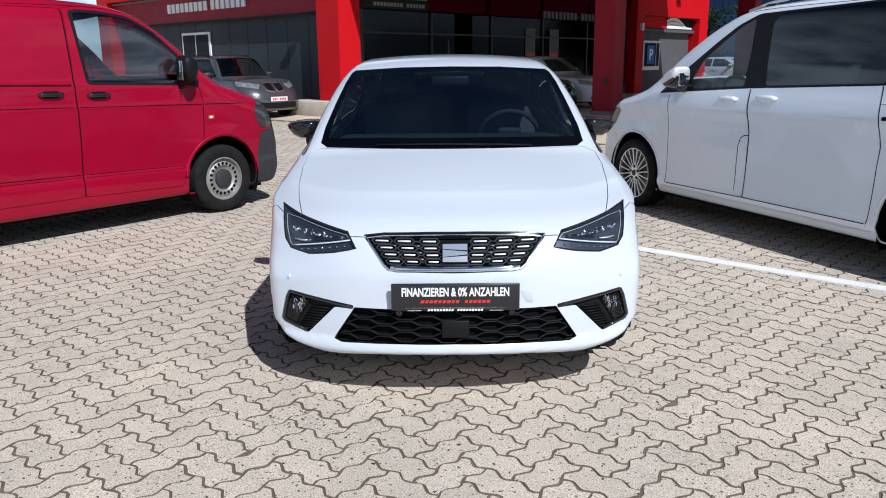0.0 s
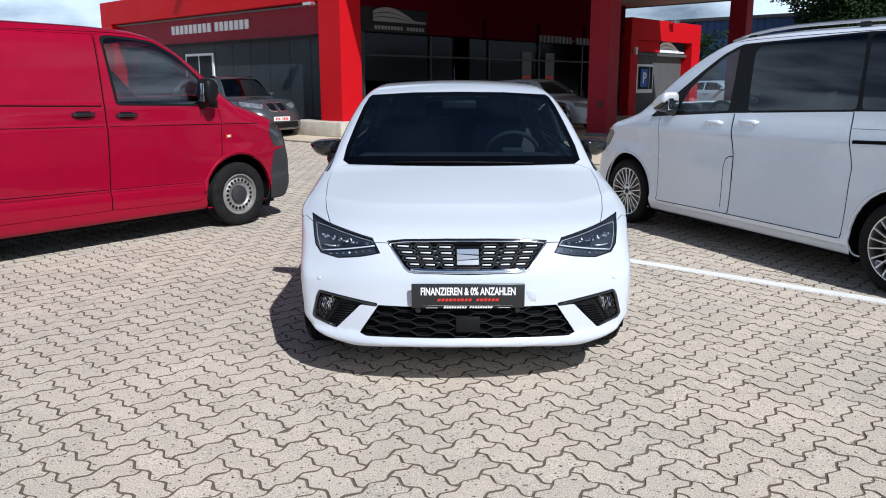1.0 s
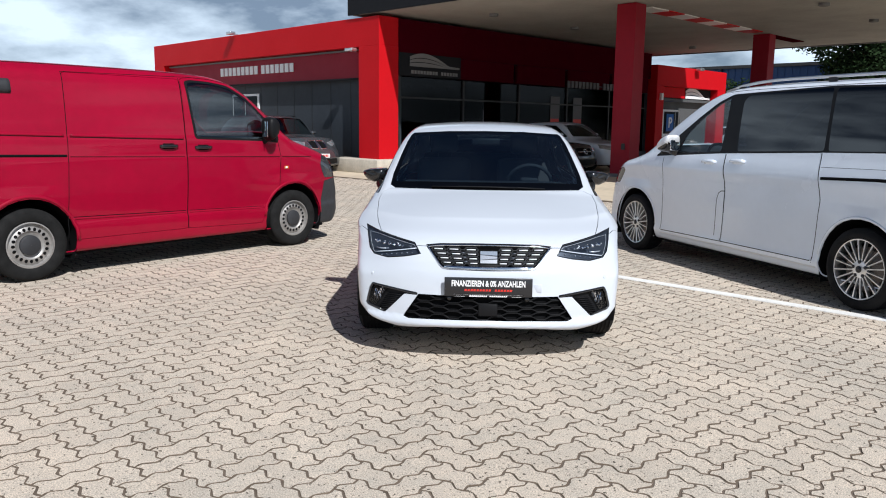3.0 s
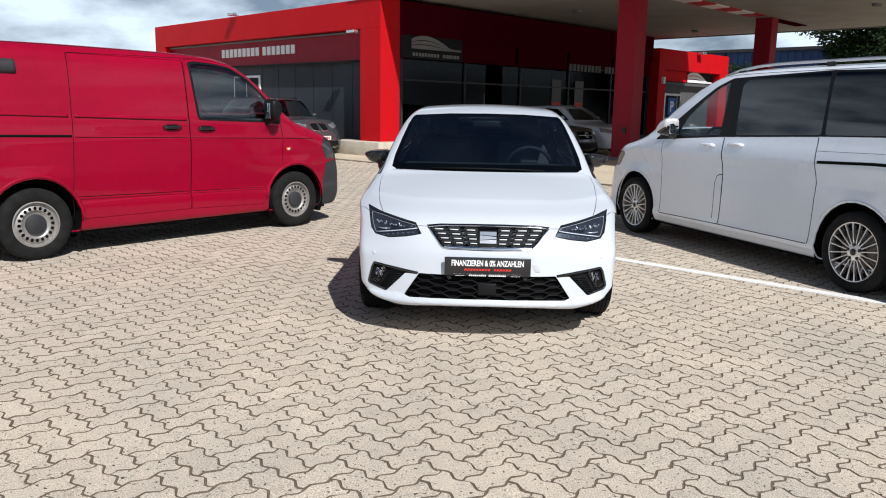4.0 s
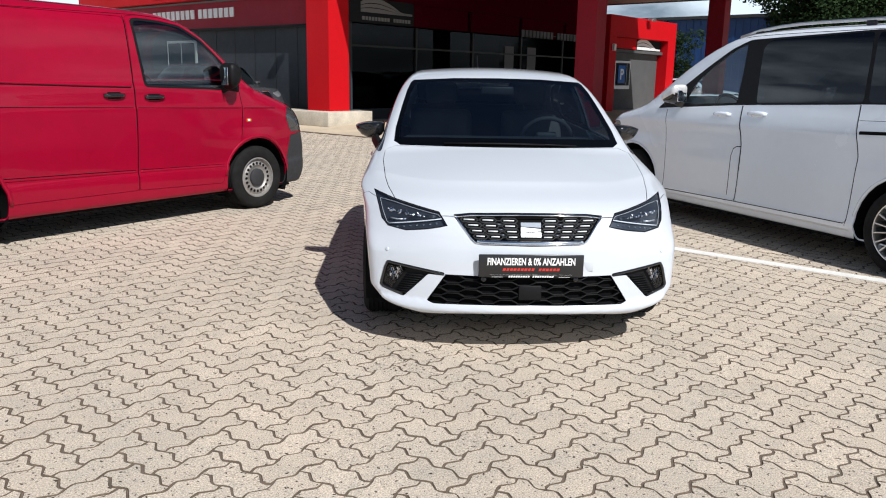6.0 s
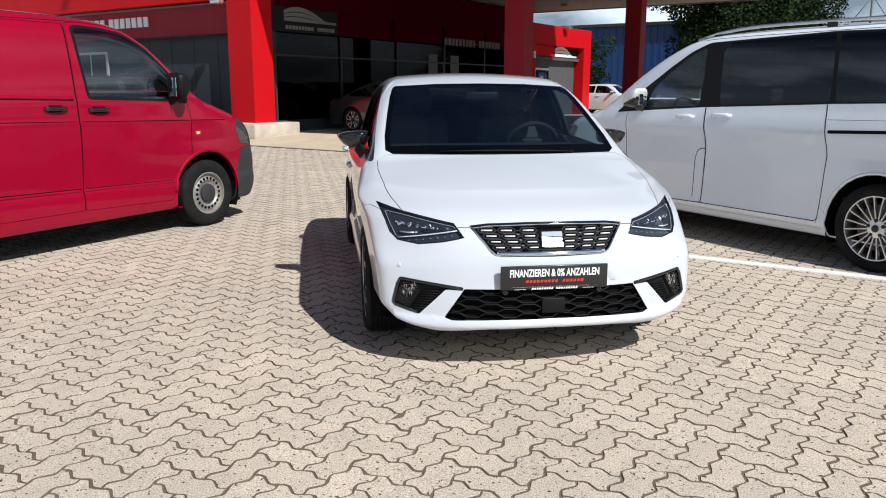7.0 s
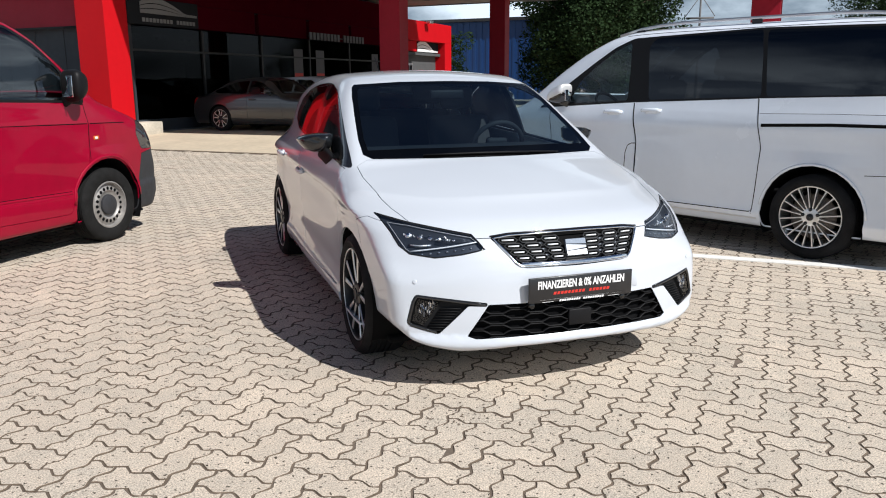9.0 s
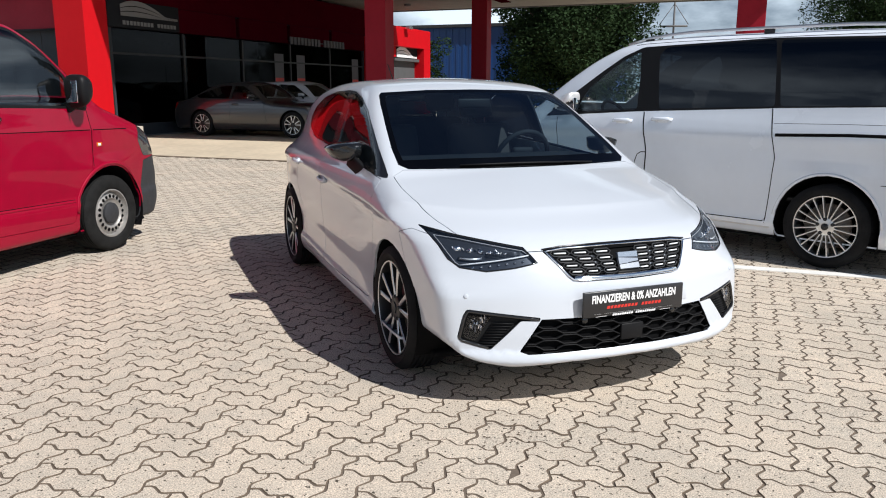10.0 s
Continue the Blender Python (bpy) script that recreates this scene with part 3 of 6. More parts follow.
RUST = mat("brake_steel", (0.18, 0.15, 0.13), rough=0.5, metal=0.7)
TYRE = mat("tyre_rubber", (0.011, 0.011, 0.012), spec=0.2, rough=0.75, vary=0.3, scale=9, bump=0.15, bump_scale=300)
SIDETYRE = mat("dusty_tyre_rubber", (0.013, 0.013, 0.013), spec=0.15, rough=0.85, vary=0.3, scale=12)
CARBON = mat("dark_metallic_shell", (0.028, 0.029, 0.032), rough=0.18, metal=0.7, coat=0.6)
WINDSCREEN = glass("windscreen_glass", (0.66, 0.82, 0.90), ior=2.5)
TINTED = glass("tinted_glass", (0.72, 0.78, 0.78), ior=1.7)
PRIVACY = glass("privacy_glass", (0.02, 0.022, 0.026), ior=1.95)
CLEAR = glass("clear_lens", (0.9, 0.92, 0.94))
LAMPCOVER = glass("lamp_cover", (0.88, 0.91, 0.94), ior=1.85)
LENSDARK = mat("dark_lamp_glass", (0.03, 0.034, 0.04), rough=0.08, coat=1.0)
BADGE = mat("brushed_badge", (0.85, 0.86, 0.88), rough=0.2, metal=1.0)
HOUSING = mat("lamp_housing", (0.09, 0.10, 0.12), rough=0.35, metal=0.7)
BRIGHTWHITE = mat("white_guide_and_dash_sheen", (0.85, 0.87, 0.9), rough=0.2)
AMBER = mat("amber_lens", (0.55, 0.16, 0.02), rough=0.2)
REDLENS = mat("red_lens", (0.35, 0.01, 0.01), rough=0.15, coat=0.5)
VANGREY = mat("grey_cab_lining", (0.28, 0.28, 0.29), rough=0.8, vary=0.1, scale=4)
PLATE = mat("black_plate", (0.015, 0.015, 0.017), rough=0.3, coat=0.3)
PLATEWHITE = mat("white_plate", (0.75, 0.75, 0.75), rough=0.4)
INKWHITE = mat("white_ink", (0.85, 0.85, 0.85), rough=0.5)
INKRED = mat("red_ink", (0.6, 0.03, 0.02), rough=0.5)
STONE = stone("paving_stone")
DIRTY = mat("soiled_stone_edge", (0.15, 0.115, 0.085), rough=1.0, vary=0.4, scale=9, bump=0.4, bump_scale=150, spec=0.1)
JOINT = mat("joint_sand", (0.12, 0.092, 0.070), rough=1.0, vary=0.35, scale=6, bump=0.4, bump_scale=150)
FARSTONE = mat("far_paving", (0.47, 0.425, 0.36), rough=0.95, vary=0.12, scale=0.9, bump=0.3, bump_scale=80)
LINEPAINT = mat("white_line_paint", (0.78, 0.77, 0.74), rough=0.7, vary=0.12, scale=7, bump=0.2, bump_scale=120)
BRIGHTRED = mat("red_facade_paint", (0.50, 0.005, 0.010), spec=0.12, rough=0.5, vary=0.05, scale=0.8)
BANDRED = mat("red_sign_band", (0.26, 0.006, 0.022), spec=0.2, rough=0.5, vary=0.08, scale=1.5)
# red with the shade under the canopy put into its colour
SHADERED = mat("canopy_shaded_red", (0.055, 0.002, 0.007), spec=0.0, rough=0.8, vary=0.08, scale=1.5)
POSTRED = mat("red_post_paint", (0.25, 0.005, 0.018), spec=0.2, rough=0.5, vary=0.08, scale=1.2)
ANTHRACITE = mat("anthracite_cladding", (0.035, 0.042, 0.052), spec=0.25, rough=0.55, vary=0.15, scale=0.7)
SHOPFRAME = mat("black_window_frame", (0.012, 0.012, 0.013), rough=0.5)
SHOPGLASS = glass("shop_glass", (0.18, 0.19, 0.20), ior=1.25, edge=0.12)
SOFFIT = mat("canopy_soffit", (0.34, 0.325, 0.30), rough=0.7, vary=0.12, scale=0.9)
FASCIA = mat("dark_canopy_fascia", (0.018, 0.019, 0.022), rough=0.7, spec=0.05)
CONCRETE = mat("sandy_concrete", (0.55, 0.46, 0.34), rough=0.9, vary=0.16, scale=0.8, bump=0.3, bump_scale=60)
PLINTH = mat("pale_concrete", (0.52, 0.47, 0.39), rough=0.9, vary=0.2, scale=3, bump=0.3, bump_scale=90)
SIGNWHITE = mat("white_sign_acrylic", (0.8, 0.8, 0.8), rough=0.35)
SIGNGREY = mat("grey_sign_film", (0.075, 0.07, 0.075), rough=0.5)
WINGGREY = mat("dark_grey_render", (0.075, 0.077, 0.08), rough=0.8, vary=0.12, scale=1.5)
SIGNFILM = mat("pale_sign_film", (0.17, 0.165, 0.165), rough=0.5)
BLUESIGN = mat("blue_sign", (0.01, 0.12, 0.42), rough=0.4)
BLUEHALL = mat("blue_trapezoid_sheet", (0.002, 0.040, 0.16), rough=0.5, vary=0.08, scale=0.5)
GREYWALL = mat("grey_render", (0.16, 0.16, 0.165), rough=0.8, vary=0.1, scale=1.5)
BARK = mat("bark", (0.09, 0.065, 0.045), rough=0.95, vary=0.4, scale=6, bump=0.6, bump_scale=40)
LEAF = mat("leaves", (0.018, 0.036, 0.012), rough=0.8, spec=0.12, vary=0.35, scale=1.4, random_tint=0.35)
GREYPAINT = mat("dark_grey_car_paint", (0.085, 0.09, 0.10), rough=0.25, metal=0.5, coat=1.0)
SOFTTOP = mat("black_roof_cloth", (0.012, 0.012, 0.013), rough=0.9, vary=0.2, scale=20)
SILVERPAINT = mat("silver_grey_car_paint", (0.045, 0.045, 0.05), rough=0.28, metal=0.6, coat=1.0)
LAMPGLASS = mat("lamp_lens_far", (0.5, 0.52, 0.55), rough=0.15, metal=0.7, vary=0.5, scale=14)


# ---- ground: site axes run along the white line and the showroom's walls ----
TURN = -42.0
SITE = pose(-3.1, 21.0, 0, 0, 0, TURN)
part("ground", block((0, 0, -0.276), (1200, 1200, 0.5)), FARSTONE, smooth=False)
ground = tagged(bpy.data.objects["ground"], "beige concrete paving of a large car yard", "paving", kind="structure")


def forecourt():
    bm = bmesh.new()
    rows = [(-1.5, -0.02), (-1.49, 0.006), (-0.4, 0.05), (0.9, 0.135), (1.5, 0.15), (60, 0.15)]
    cols = [-40, -18, -12, -8, -4, 0, 4, 8, 14, 40]
    g = [[bm.verts.new(SITE @ Vector((a, b, z))) for a in cols] for b, z in rows]
    for r, s in zip(g, g[1:]):
        for k in range(len(cols) - 1):
            bm.faces.new((r[k], r[k + 1], s[k + 1], s[k]))
    ob = part("forecourt", bm, CONCRETE, smooth=False)
    tagged(ob, "sandy concrete forecourt that ramps up from the paving", "forecourt", kind="structure")
    gut = part("drain_channel", block((0, -1.56, -0.01), (60, 0.09, 0.024), m=SITE), DIRTY)
    tagged(gut, "brown narrow drain channel along the forecourt edge", "drain", kind="structure")


forecourt()
line = part("parking_line", block((0, 0, 0.0), (3.6, 0.118, 0.009), m=pose(2.26, 5.18, 0, 0, 0, -40.5)), LINEPAINT, smooth=False)
tagged(line, "white painted parking bay line on the paving", "road marking", kind="structure")


# ---- the showroom, its canopy, and what stands behind ----
def put(name, c, size, material, parent, label="", bevel=0.0, smooth=False):
    """A block in site axes: x along the yard front, y into the site."""
    return part(name, block(c, size, 0, bevel), material, parent, label, smooth)


def showroom():
    b = thing("showroom_building", SITE, "low red showroom with anthracite panels and dark shop windows", "building")
    # front wing: a red frame round a recessed wall
    put("parapet", (-7.15, 0.368, 4.09), (14.3, 0.736, 0.82), BRIGHTRED, b, bevel=0.01)
    put("roof_deck", (-9.7, 2.87, 4.2), (9.2, 4.25, 0.12), GREYWALL, b)
    put("pillar", (-0.46, 0.37, 2.06), (0.92, 0.74, 3.24), BRIGHTRED, b, bevel=0.006)
    put("pillar", (-13.88, 0.37, 1.92), (0.84, 0.74, 3.52), BRIGHTRED, b, bevel=0.006)
    band = put("sign_band", (-7.2, 0.42, 3.21), (12.5, 0.3, 0.84), BANDRED, b)
    put("gutter_rail", (-7.2, 0.24, 3.625), (12.5, 0.06, 0.05), GREYWALL, band)
    put("lower_rail", (-7.2, 0.26, 2.795), (12.5, 0.03, 0.05), FASCIA, band)
    wall = put("panel_wall", (-7.2, 0.62, 1.485), (12.5, 0.3, 2.67), ANTHRACITE, b)
    for k in range(12):
        put("panel_joint", (-1.9 - k * 1.02, 0.467, 1.46), (0.016, 0.012, 2.6), SHOPFRAME, wall)
    win = put("window_frame", (-8.0, 0.46, 1.9), (1.8, 0.06, 1.15), SIGNWHITE, b, bevel=0.01)
    put("pane", (-8.42, 0.425, 1.9), (0.76, 0.02, 0.98), SHOPGLASS, win)
    put("pane", (-7.58, 0.425, 1.9), (0.76, 0.02, 0.98), SHOPGLASS, win)
    m = Matrix.Translation((-8.1, 0.255, 3.27)) @ Matrix.Rotation(radians(90), 4, "X")
    block_letters(b, m, 9, 2.62, 0.31, SIGNWHITE)
    m = Matrix.Translation((-5.62, 0.255, 3.27)) @ Matrix.Rotation(radians(90), 4, "X")
    block_letters(b, m, 7, 2.02, 0.31, SIGNWHITE)
    for x, z in ((-7.9, 4.56), (-1.12, 3.60)):
        lamp = put("floodlight", (x, -0.14, z), (0.34, 0.2, 0.09), SILVER, b, bevel=0.02)
        put("lamp_arm", (x, 0.02, z - 0.03), (0.05, 0.24, 0.04), SILVER, lamp)
    # side wing under the canopy; its red panels carry the shade in their colour
    put("parapet", (-2.5, 7.81, 4.0), (5.0, 14.14, 0.98), SHADERED, b, bevel=0.01)
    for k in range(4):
        put("fascia_panel", (-0.05, 4.6 + k * 2.9, 3.19), (0.14, 2.7, 0.62), SHADERED, b, bevel=0.005)
    logo = put("logo_panel", (-0.05, 2.05, 3.21), (0.16, 2.6, 0.66), FASCIA, b, bevel=0.01)
    M = Matrix(((0, -1, 0, 0), (1, 0, 0, 0), (0, 0, 1, 0), (0, 0, 0, 1)))  # x to the right along the side wall
    swoosh(logo, Matrix.Translation((0.05, 2.2, 3.30)) @ M, 2.1, 0.46, SIGNFILM)
    word = Matrix.Translation((0.037, 2.2, 3.0)) @ M @ Matrix.Rotation(radians(90), 4, "X")
    bars("dealer_line", logo, 16, 9, 2.0, 0.10, word, SIGNFILM, 0.012)
    sign = part("sign_letters", block((0.02, 10.9, 2.98), (0.03, 3.9, 0.04)), SHOPFRAME, b)
    block_letters(sign, Matrix.Translation((0.05, 9.98, 2.99)) @ M @ Matrix.Rotation(radians(90), 4, "X"), 9, 2.1, 0.27, SIGNGREY)
    block_letters(sign, Matrix.Translation((0.05, 12.06, 2.99)) @ M @ Matrix.Rotation(radians(90), 4, "X"), 7, 1.63, 0.27, SIGNGREY)
    sill = put("shopfront_base", (-0.14, 7.8, 0.31), (0.2, 14.1, 0.34), ANTHRACITE, b)
    for k in range(6):
        put("mullion", (-0.12, 0.82 + 2.78 * k, 1.66), (0.10, 0.07, 2.40), SHOPFRAME, b)
    for k in range(10):
        pane = put("shop_window", (-0.13, 1.515 + 1.39 * k, 1.66), (0.014, 1.385, 2.38), SHOPGLASS, b)
        if k in (5, 6, 9):
            put("banner", (-0.10, 1.515 + 1.39 * k, 2.0), (0.006, 0.55, 1.05), SIGNGREY, pane)
            put("banner_foot", (-0.096, 1.515 + 1.39 * k, 1.62), (0.006, 0.50, 0.22), INKRED, pane)
    put("transom", (-0.11, 7.8, 2.25), (0.08, 14.0, 0.05), SHOPFRAME, b)
    put("poster_board", (-0.7, 1.9, 1.95), (0.05, 1.2, 0.55), SIGNGREY, b)
    put("poster_board", (-0.7, 4.2, 1.75), (0.05, 1.3, 0.5), SIGNGREY, b)
    put("inner_wall", (-5.2, 7.8, 1.9), (0.2, 14.1, 3.5), ANTHRACITE, b)
    put("inner_end_wall", (-2.6, 0.85, 1.9), (5.0, 0.2, 3.4), ANTHRACITE, b)
    put("inner_end_wall", (-2.6, 14.75, 1.9), (5.0, 0.2, 3.4), ANTHRACITE, b)
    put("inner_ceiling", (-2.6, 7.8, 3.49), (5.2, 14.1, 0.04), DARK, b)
    put("showroom_floor", (-2.6, 7.8, 0.16), (5.2, 14.1, 0.04), GREYWALL, b)
    for k in range(3):
        rail = put("spotlight_rail", (-0.8, 1.7 + k * 1.0, 2.7), (0.03, 0.5, 0.03), SILVER, b)
        for d in (-0.15, 0.15):
            part("spotlight", lathe(bmesh.new(), [(0.04, 0), (0.05, 0.12), (0.001, 0.12)], 12, (-0.8, 1.7 + k + d, 2.62)), SILVER, rail)
    # far wing in the sun
    w = put("wing_parapet", (-2.3, 18.05, 3.63), (5.2, 6.3, 0.84), BRIGHTRED, b, bevel=0.01)
    put("wing_pillar", (-0.2, 15.2, 1.68), (1.0, 0.6, 3.06), BRIGHTRED, b, bevel=0.01)
    put("wing_pillar", (-0.2, 20.8, 1.68), (1.0, 0.8, 3.06), BRIGHTRED, b, bevel=0.01)
    wb = put("wing_band", (-0.2, 17.95, 2.98), (0.3, 4.9, 0.46), FASCIA, b)
    put("wing_red_panel", (-0.04, 16.75, 2.98), (0.03, 2.3, 0.44), BRIGHTRED, wb)
    swoosh(wb, Matrix.Translation((-0.02, 19.1, 2.93)) @ M, 2.3, 0.56, SIGNWHITE)
    put("wing_rail", (-0.05, 17.95, 2.66), (0.2, 4.9, 0.12), WINGGREY, b)
    put("wing_wall", (-0.35, 17.95, 1.35), (0.3, 4.9, 2.5), WINGGREY, b)
    wf = put("window_frame", (-0.17, 16.95, 1.65), (0.06, 1.5, 1.2), SIGNWHITE, b, bevel=0.01)
    put("pane", (-0.135, 16.85, 1.68), (0.02, 0.95, 0.95), SHOPGLASS, wf)
    put("pane", (-0.135, 17.5, 1.68), (0.02, 0.22, 0.95), SHOPGLASS, wf)
    ps = put("parking_sign", (-0.11, 16.85, 1.68), (0.02, 0.62, 0.75), BLUESIGN, wf)
    lettering("sign_letter", "P", 0.62, Matrix.Translation((-0.092, 16.85, 1.66)) @ M @ Matrix.Rotation(radians(90), 4, "X"), SIGNWHITE, ps, depth=0.006)
    lamp = put("wall_lamp", (0.36, 15.2, 2.75), (0.12, 0.16, 0.28), SIGNWHITE, b, bevel=0.02)
    lamp = put("floodlight", (0.5, 18.2, 4.02), (0.22, 0.36, 0.12), SILVER, b, bevel=0.02)
    # raised footing round the corner
    f = part("corner_footing", block((-0.75, 0.38, 0.245), (2.4, 1.65, 0.395), 0, 0.02, SITE), PLINTH)
    tagged(f, "pale concrete footing under the corner pillar", "footing", kind="structure")


def block_letters(parent, m, count, width, height, material):
    """A raised sign word drawn as plain bars, one a letter."""
    cell = width / count
    for k in range(count):
        x = -width / 2 + (k + 0.5) * cell
        part("sign_bar", block((x, 0, 0), (cell * 0.70, height * 0.92, 0.04), 0, 0.006, m), material, parent, smooth=False)


def swoosh(parent, m, width, height, material):
    """The outline of a car in three curved bands: a plain sign shape."""
    for k, (lo, hi) in enumerate(((0.0, 0.30), (0.36, 0.62), (0.68, 1.0))):
        top, low = [], []
        for i in range(17):
            t = i / 16
            roof = height * (0.25 + 0.75 * math.sin(math.pi * min(1, t * 1.15 + 0.12)) ** 0.8) * (1 - 0.5 * t)
            x = -width / 2 + width * t
            top.append((x, roof * hi - height * 0.3))
            low.append((x, roof * lo - height * 0.3))
        part("sign_shape", prism(bmesh.new(), top + low[::-1], -0.012, 0.006, m), material, parent, smooth=False)


def canopy():
    c = thing("forecourt_canopy", SITE, "flat forecourt canopy with pale soffit on square red posts", "canopy")
    put("roof_slab", (7.6, 8.35, 5.0), (17.8, 16.7, 0.74), FASCIA, c)
    put("soffit", (7.6, 8.35, 4.605), (17.7, 16.6, 0.03), SOFFIT, c)
    put("fascia", (7.6, -0.03, 5.0), (17.9, 0.06, 0.82), FASCIA, c)
    put("fascia", (7.6, 16.73, 5.0), (17.9, 0.06, 0.82), FASCIA, c)
    put("edge_trim", (7.6, 16.55, 4.58), (17.6, 0.12, 0.05), GREYWALL, c)
    for k in range(8):
        put("soffit_strip_panel", (6.0, 4.5 + 0.87 * k, 4.578), (0.55, 0.85, 0.03), BRIGHTRED if k % 2 else SIGNWHITE, c)
    put("soffit_strip_panel", (6.0, 13.4, 4.578), (0.4, 2.6, 0.03), SHADERED, c)
    for a in (2.2, 9.8):
        for k in range(4):
            lamp = part("soffit_lamp", sharpen(lathe(bmesh.new(), [(0.13, 0.0), (0.13, 0.07), (0.10, 0.08), (0.001, 0.08)], 20)), GREYWALL, c)
            lamp.data.transform(Matrix.Translation((a, 2.4 + 3.9 * k, 4.59)) @ Matrix.Rotation(radians(90), 4, "Y"))
    for a, b in ((6.1, 3.35), (5.95, 11.9), (14.7, 3.35), (14.7, 11.9)):
        p = put("post", (a, b, 2.36), (0.56, 0.50, 4.44), POSTRED, c, bevel=0.012)
        put("post_base", (a, b, 0.19), (0.62, 0.56, 0.09), GREYWALL, p)
        put("socket_box", (a + 0.1, b - 0.262, 0.95), (0.10, 0.03, 0.16), GREYPLASTIC, p, bevel=0.005)
    return c


def hall():
    h = thing("industrial_hall", SITE, "long blue trapezoid-sheet industrial hall behind the yard", "building")
    put("wall", (-12, 44, 2.87), (36, 8, 5.66), BLUEHALL, h)
    for k in range(71):
        x = -29.6 + 0.5 * k
        put("sheet_rib", (x, 39.99, 2.87), (0.2, 0.05, 5.6), BLUEHALL, h)
    put("roof_edge", (-12, 43.9, 5.79), (36.4, 8.6, 0.2), GREYPLASTIC, h)
    for x in (-9, 3):
        part("downpipe", tube(bmesh.new(), [(x, 39.85, 0.1), (x, 39.85, 5.7)], 0.06), SILVER, h)


def tree(x, y, height, width, seed, leaves=60000, label="tall leafy green tree with a dense uneven crown"):
    rnd = random.Random(seed)
    t = thing("tree", pose(x, y, 0), label, "tree", "trees behind the yard")
    bm = bmesh.new()
    tops = []
    tube(bm, [(0, 0, -0.1), (0.05, 0.02, height * 0.25), (0.0, 0.1, height * 0.5), (0.1, 0, height * 0.8)], [height * 0.03, height * 0.024, height * 0.017, height * 0.006], 10)
    for k in range(16):
        a, z = rnd.uniform(0, 6.28), height * rnd.uniform(0.22, 0.75)
        r = width * 0.5 * rnd.uniform(0.55, 0.95) * (1 - max(0, z / height - 0.45))
        end = Vector((r * math.cos(a), r * math.sin(a), z + height * rnd.uniform(0.06, 0.2)))
        mid = Vector((end.x * 0.5, end.y * 0.5, z + height * 0.03))
        tube(bm, [(0, 0, z), mid, end], [height * 0.01, height * 0.006, height * 0.002], 6)
        tops.append(end)
        tops.append(mid)
    part("trunk", bm, BARK, t)
    clumps = [(p, rnd.uniform(0.1, 0.17) * width) for p in tops] + [(Vector((rnd.gauss(0, 0.19) * width, rnd.gauss(0, 0.19) * width, height * rnd.uniform(0.12, 0.97))), rnd.uniform(0.11, 0.18) * width) for _ in range(100)]
    verts, faces = [], []
    for _ in range(leaves):
        c, r = rnd.choice(clumps)
        d = Vector((rnd.gauss(0, 1), rnd.gauss(0, 1), rnd.gauss(0, 1))).normalized() * r * rnd.uniform(0.4, 1.0) ** 0.5
        p = c + d
        s = rnd.uniform(0.055, 0.11) * max(height / 9, 0.85)
        u = Vector((rnd.gauss(0, 1), rnd.gauss(0, 1), rnd.gauss(0, 0.6))).normalized()
        w = u.cross(Vector((rnd.gauss(0, 1), rnd.gauss(0, 1), rnd.gauss(0, 1)))).normalized()
        k = len(verts)
        verts += [p - u * s, p + w * s * 0.55, p + u * s, p - w * s * 0.55]
        faces.append((k, k + 1, k + 2, k + 3))
    me = bpy.data.meshes.new("crown")
    me.from_pydata(verts, [], faces)
    me.materials.append(LEAF)
    ob = new("crown", me)
    ob.parent = t


def mast():
    """A slim steel mast with a small platform and two stays, far behind the yard."""
    m = thing("steel_mast", pose(34, 47.9, 0), "slim grey steel mast with platform and stays behind trees", "mast")
    part("pole", tube(bmesh.new(), [(0, 0, -0.05), (0, 0, 6), (0, 0, 11.5)], [0.09, 0.07, 0.045], 10), GREYWALL, m)
    part("platform", block((0, 0, 5.75), (1.9, 0.5, 0.10), -37), GREYWALL, m)
    for s in (-1, 1):
        part("stay", tube(bmesh.new(), [(s * 0.8, -s * 0.6, 5.85), (0, 0, 7.3)], 0.03, 6), GREYWALL, m)


showroom()
mast()
canopy()
hall()
tree(21.2, 40.2, 10.5, 9.8, 3, 110000)
tree(47, 42, 9.5, 9, 5, 60000)
tree(12.6, 44.0, 4.0, 3.6, 9, 30000, "low green bush beside the blue hall")


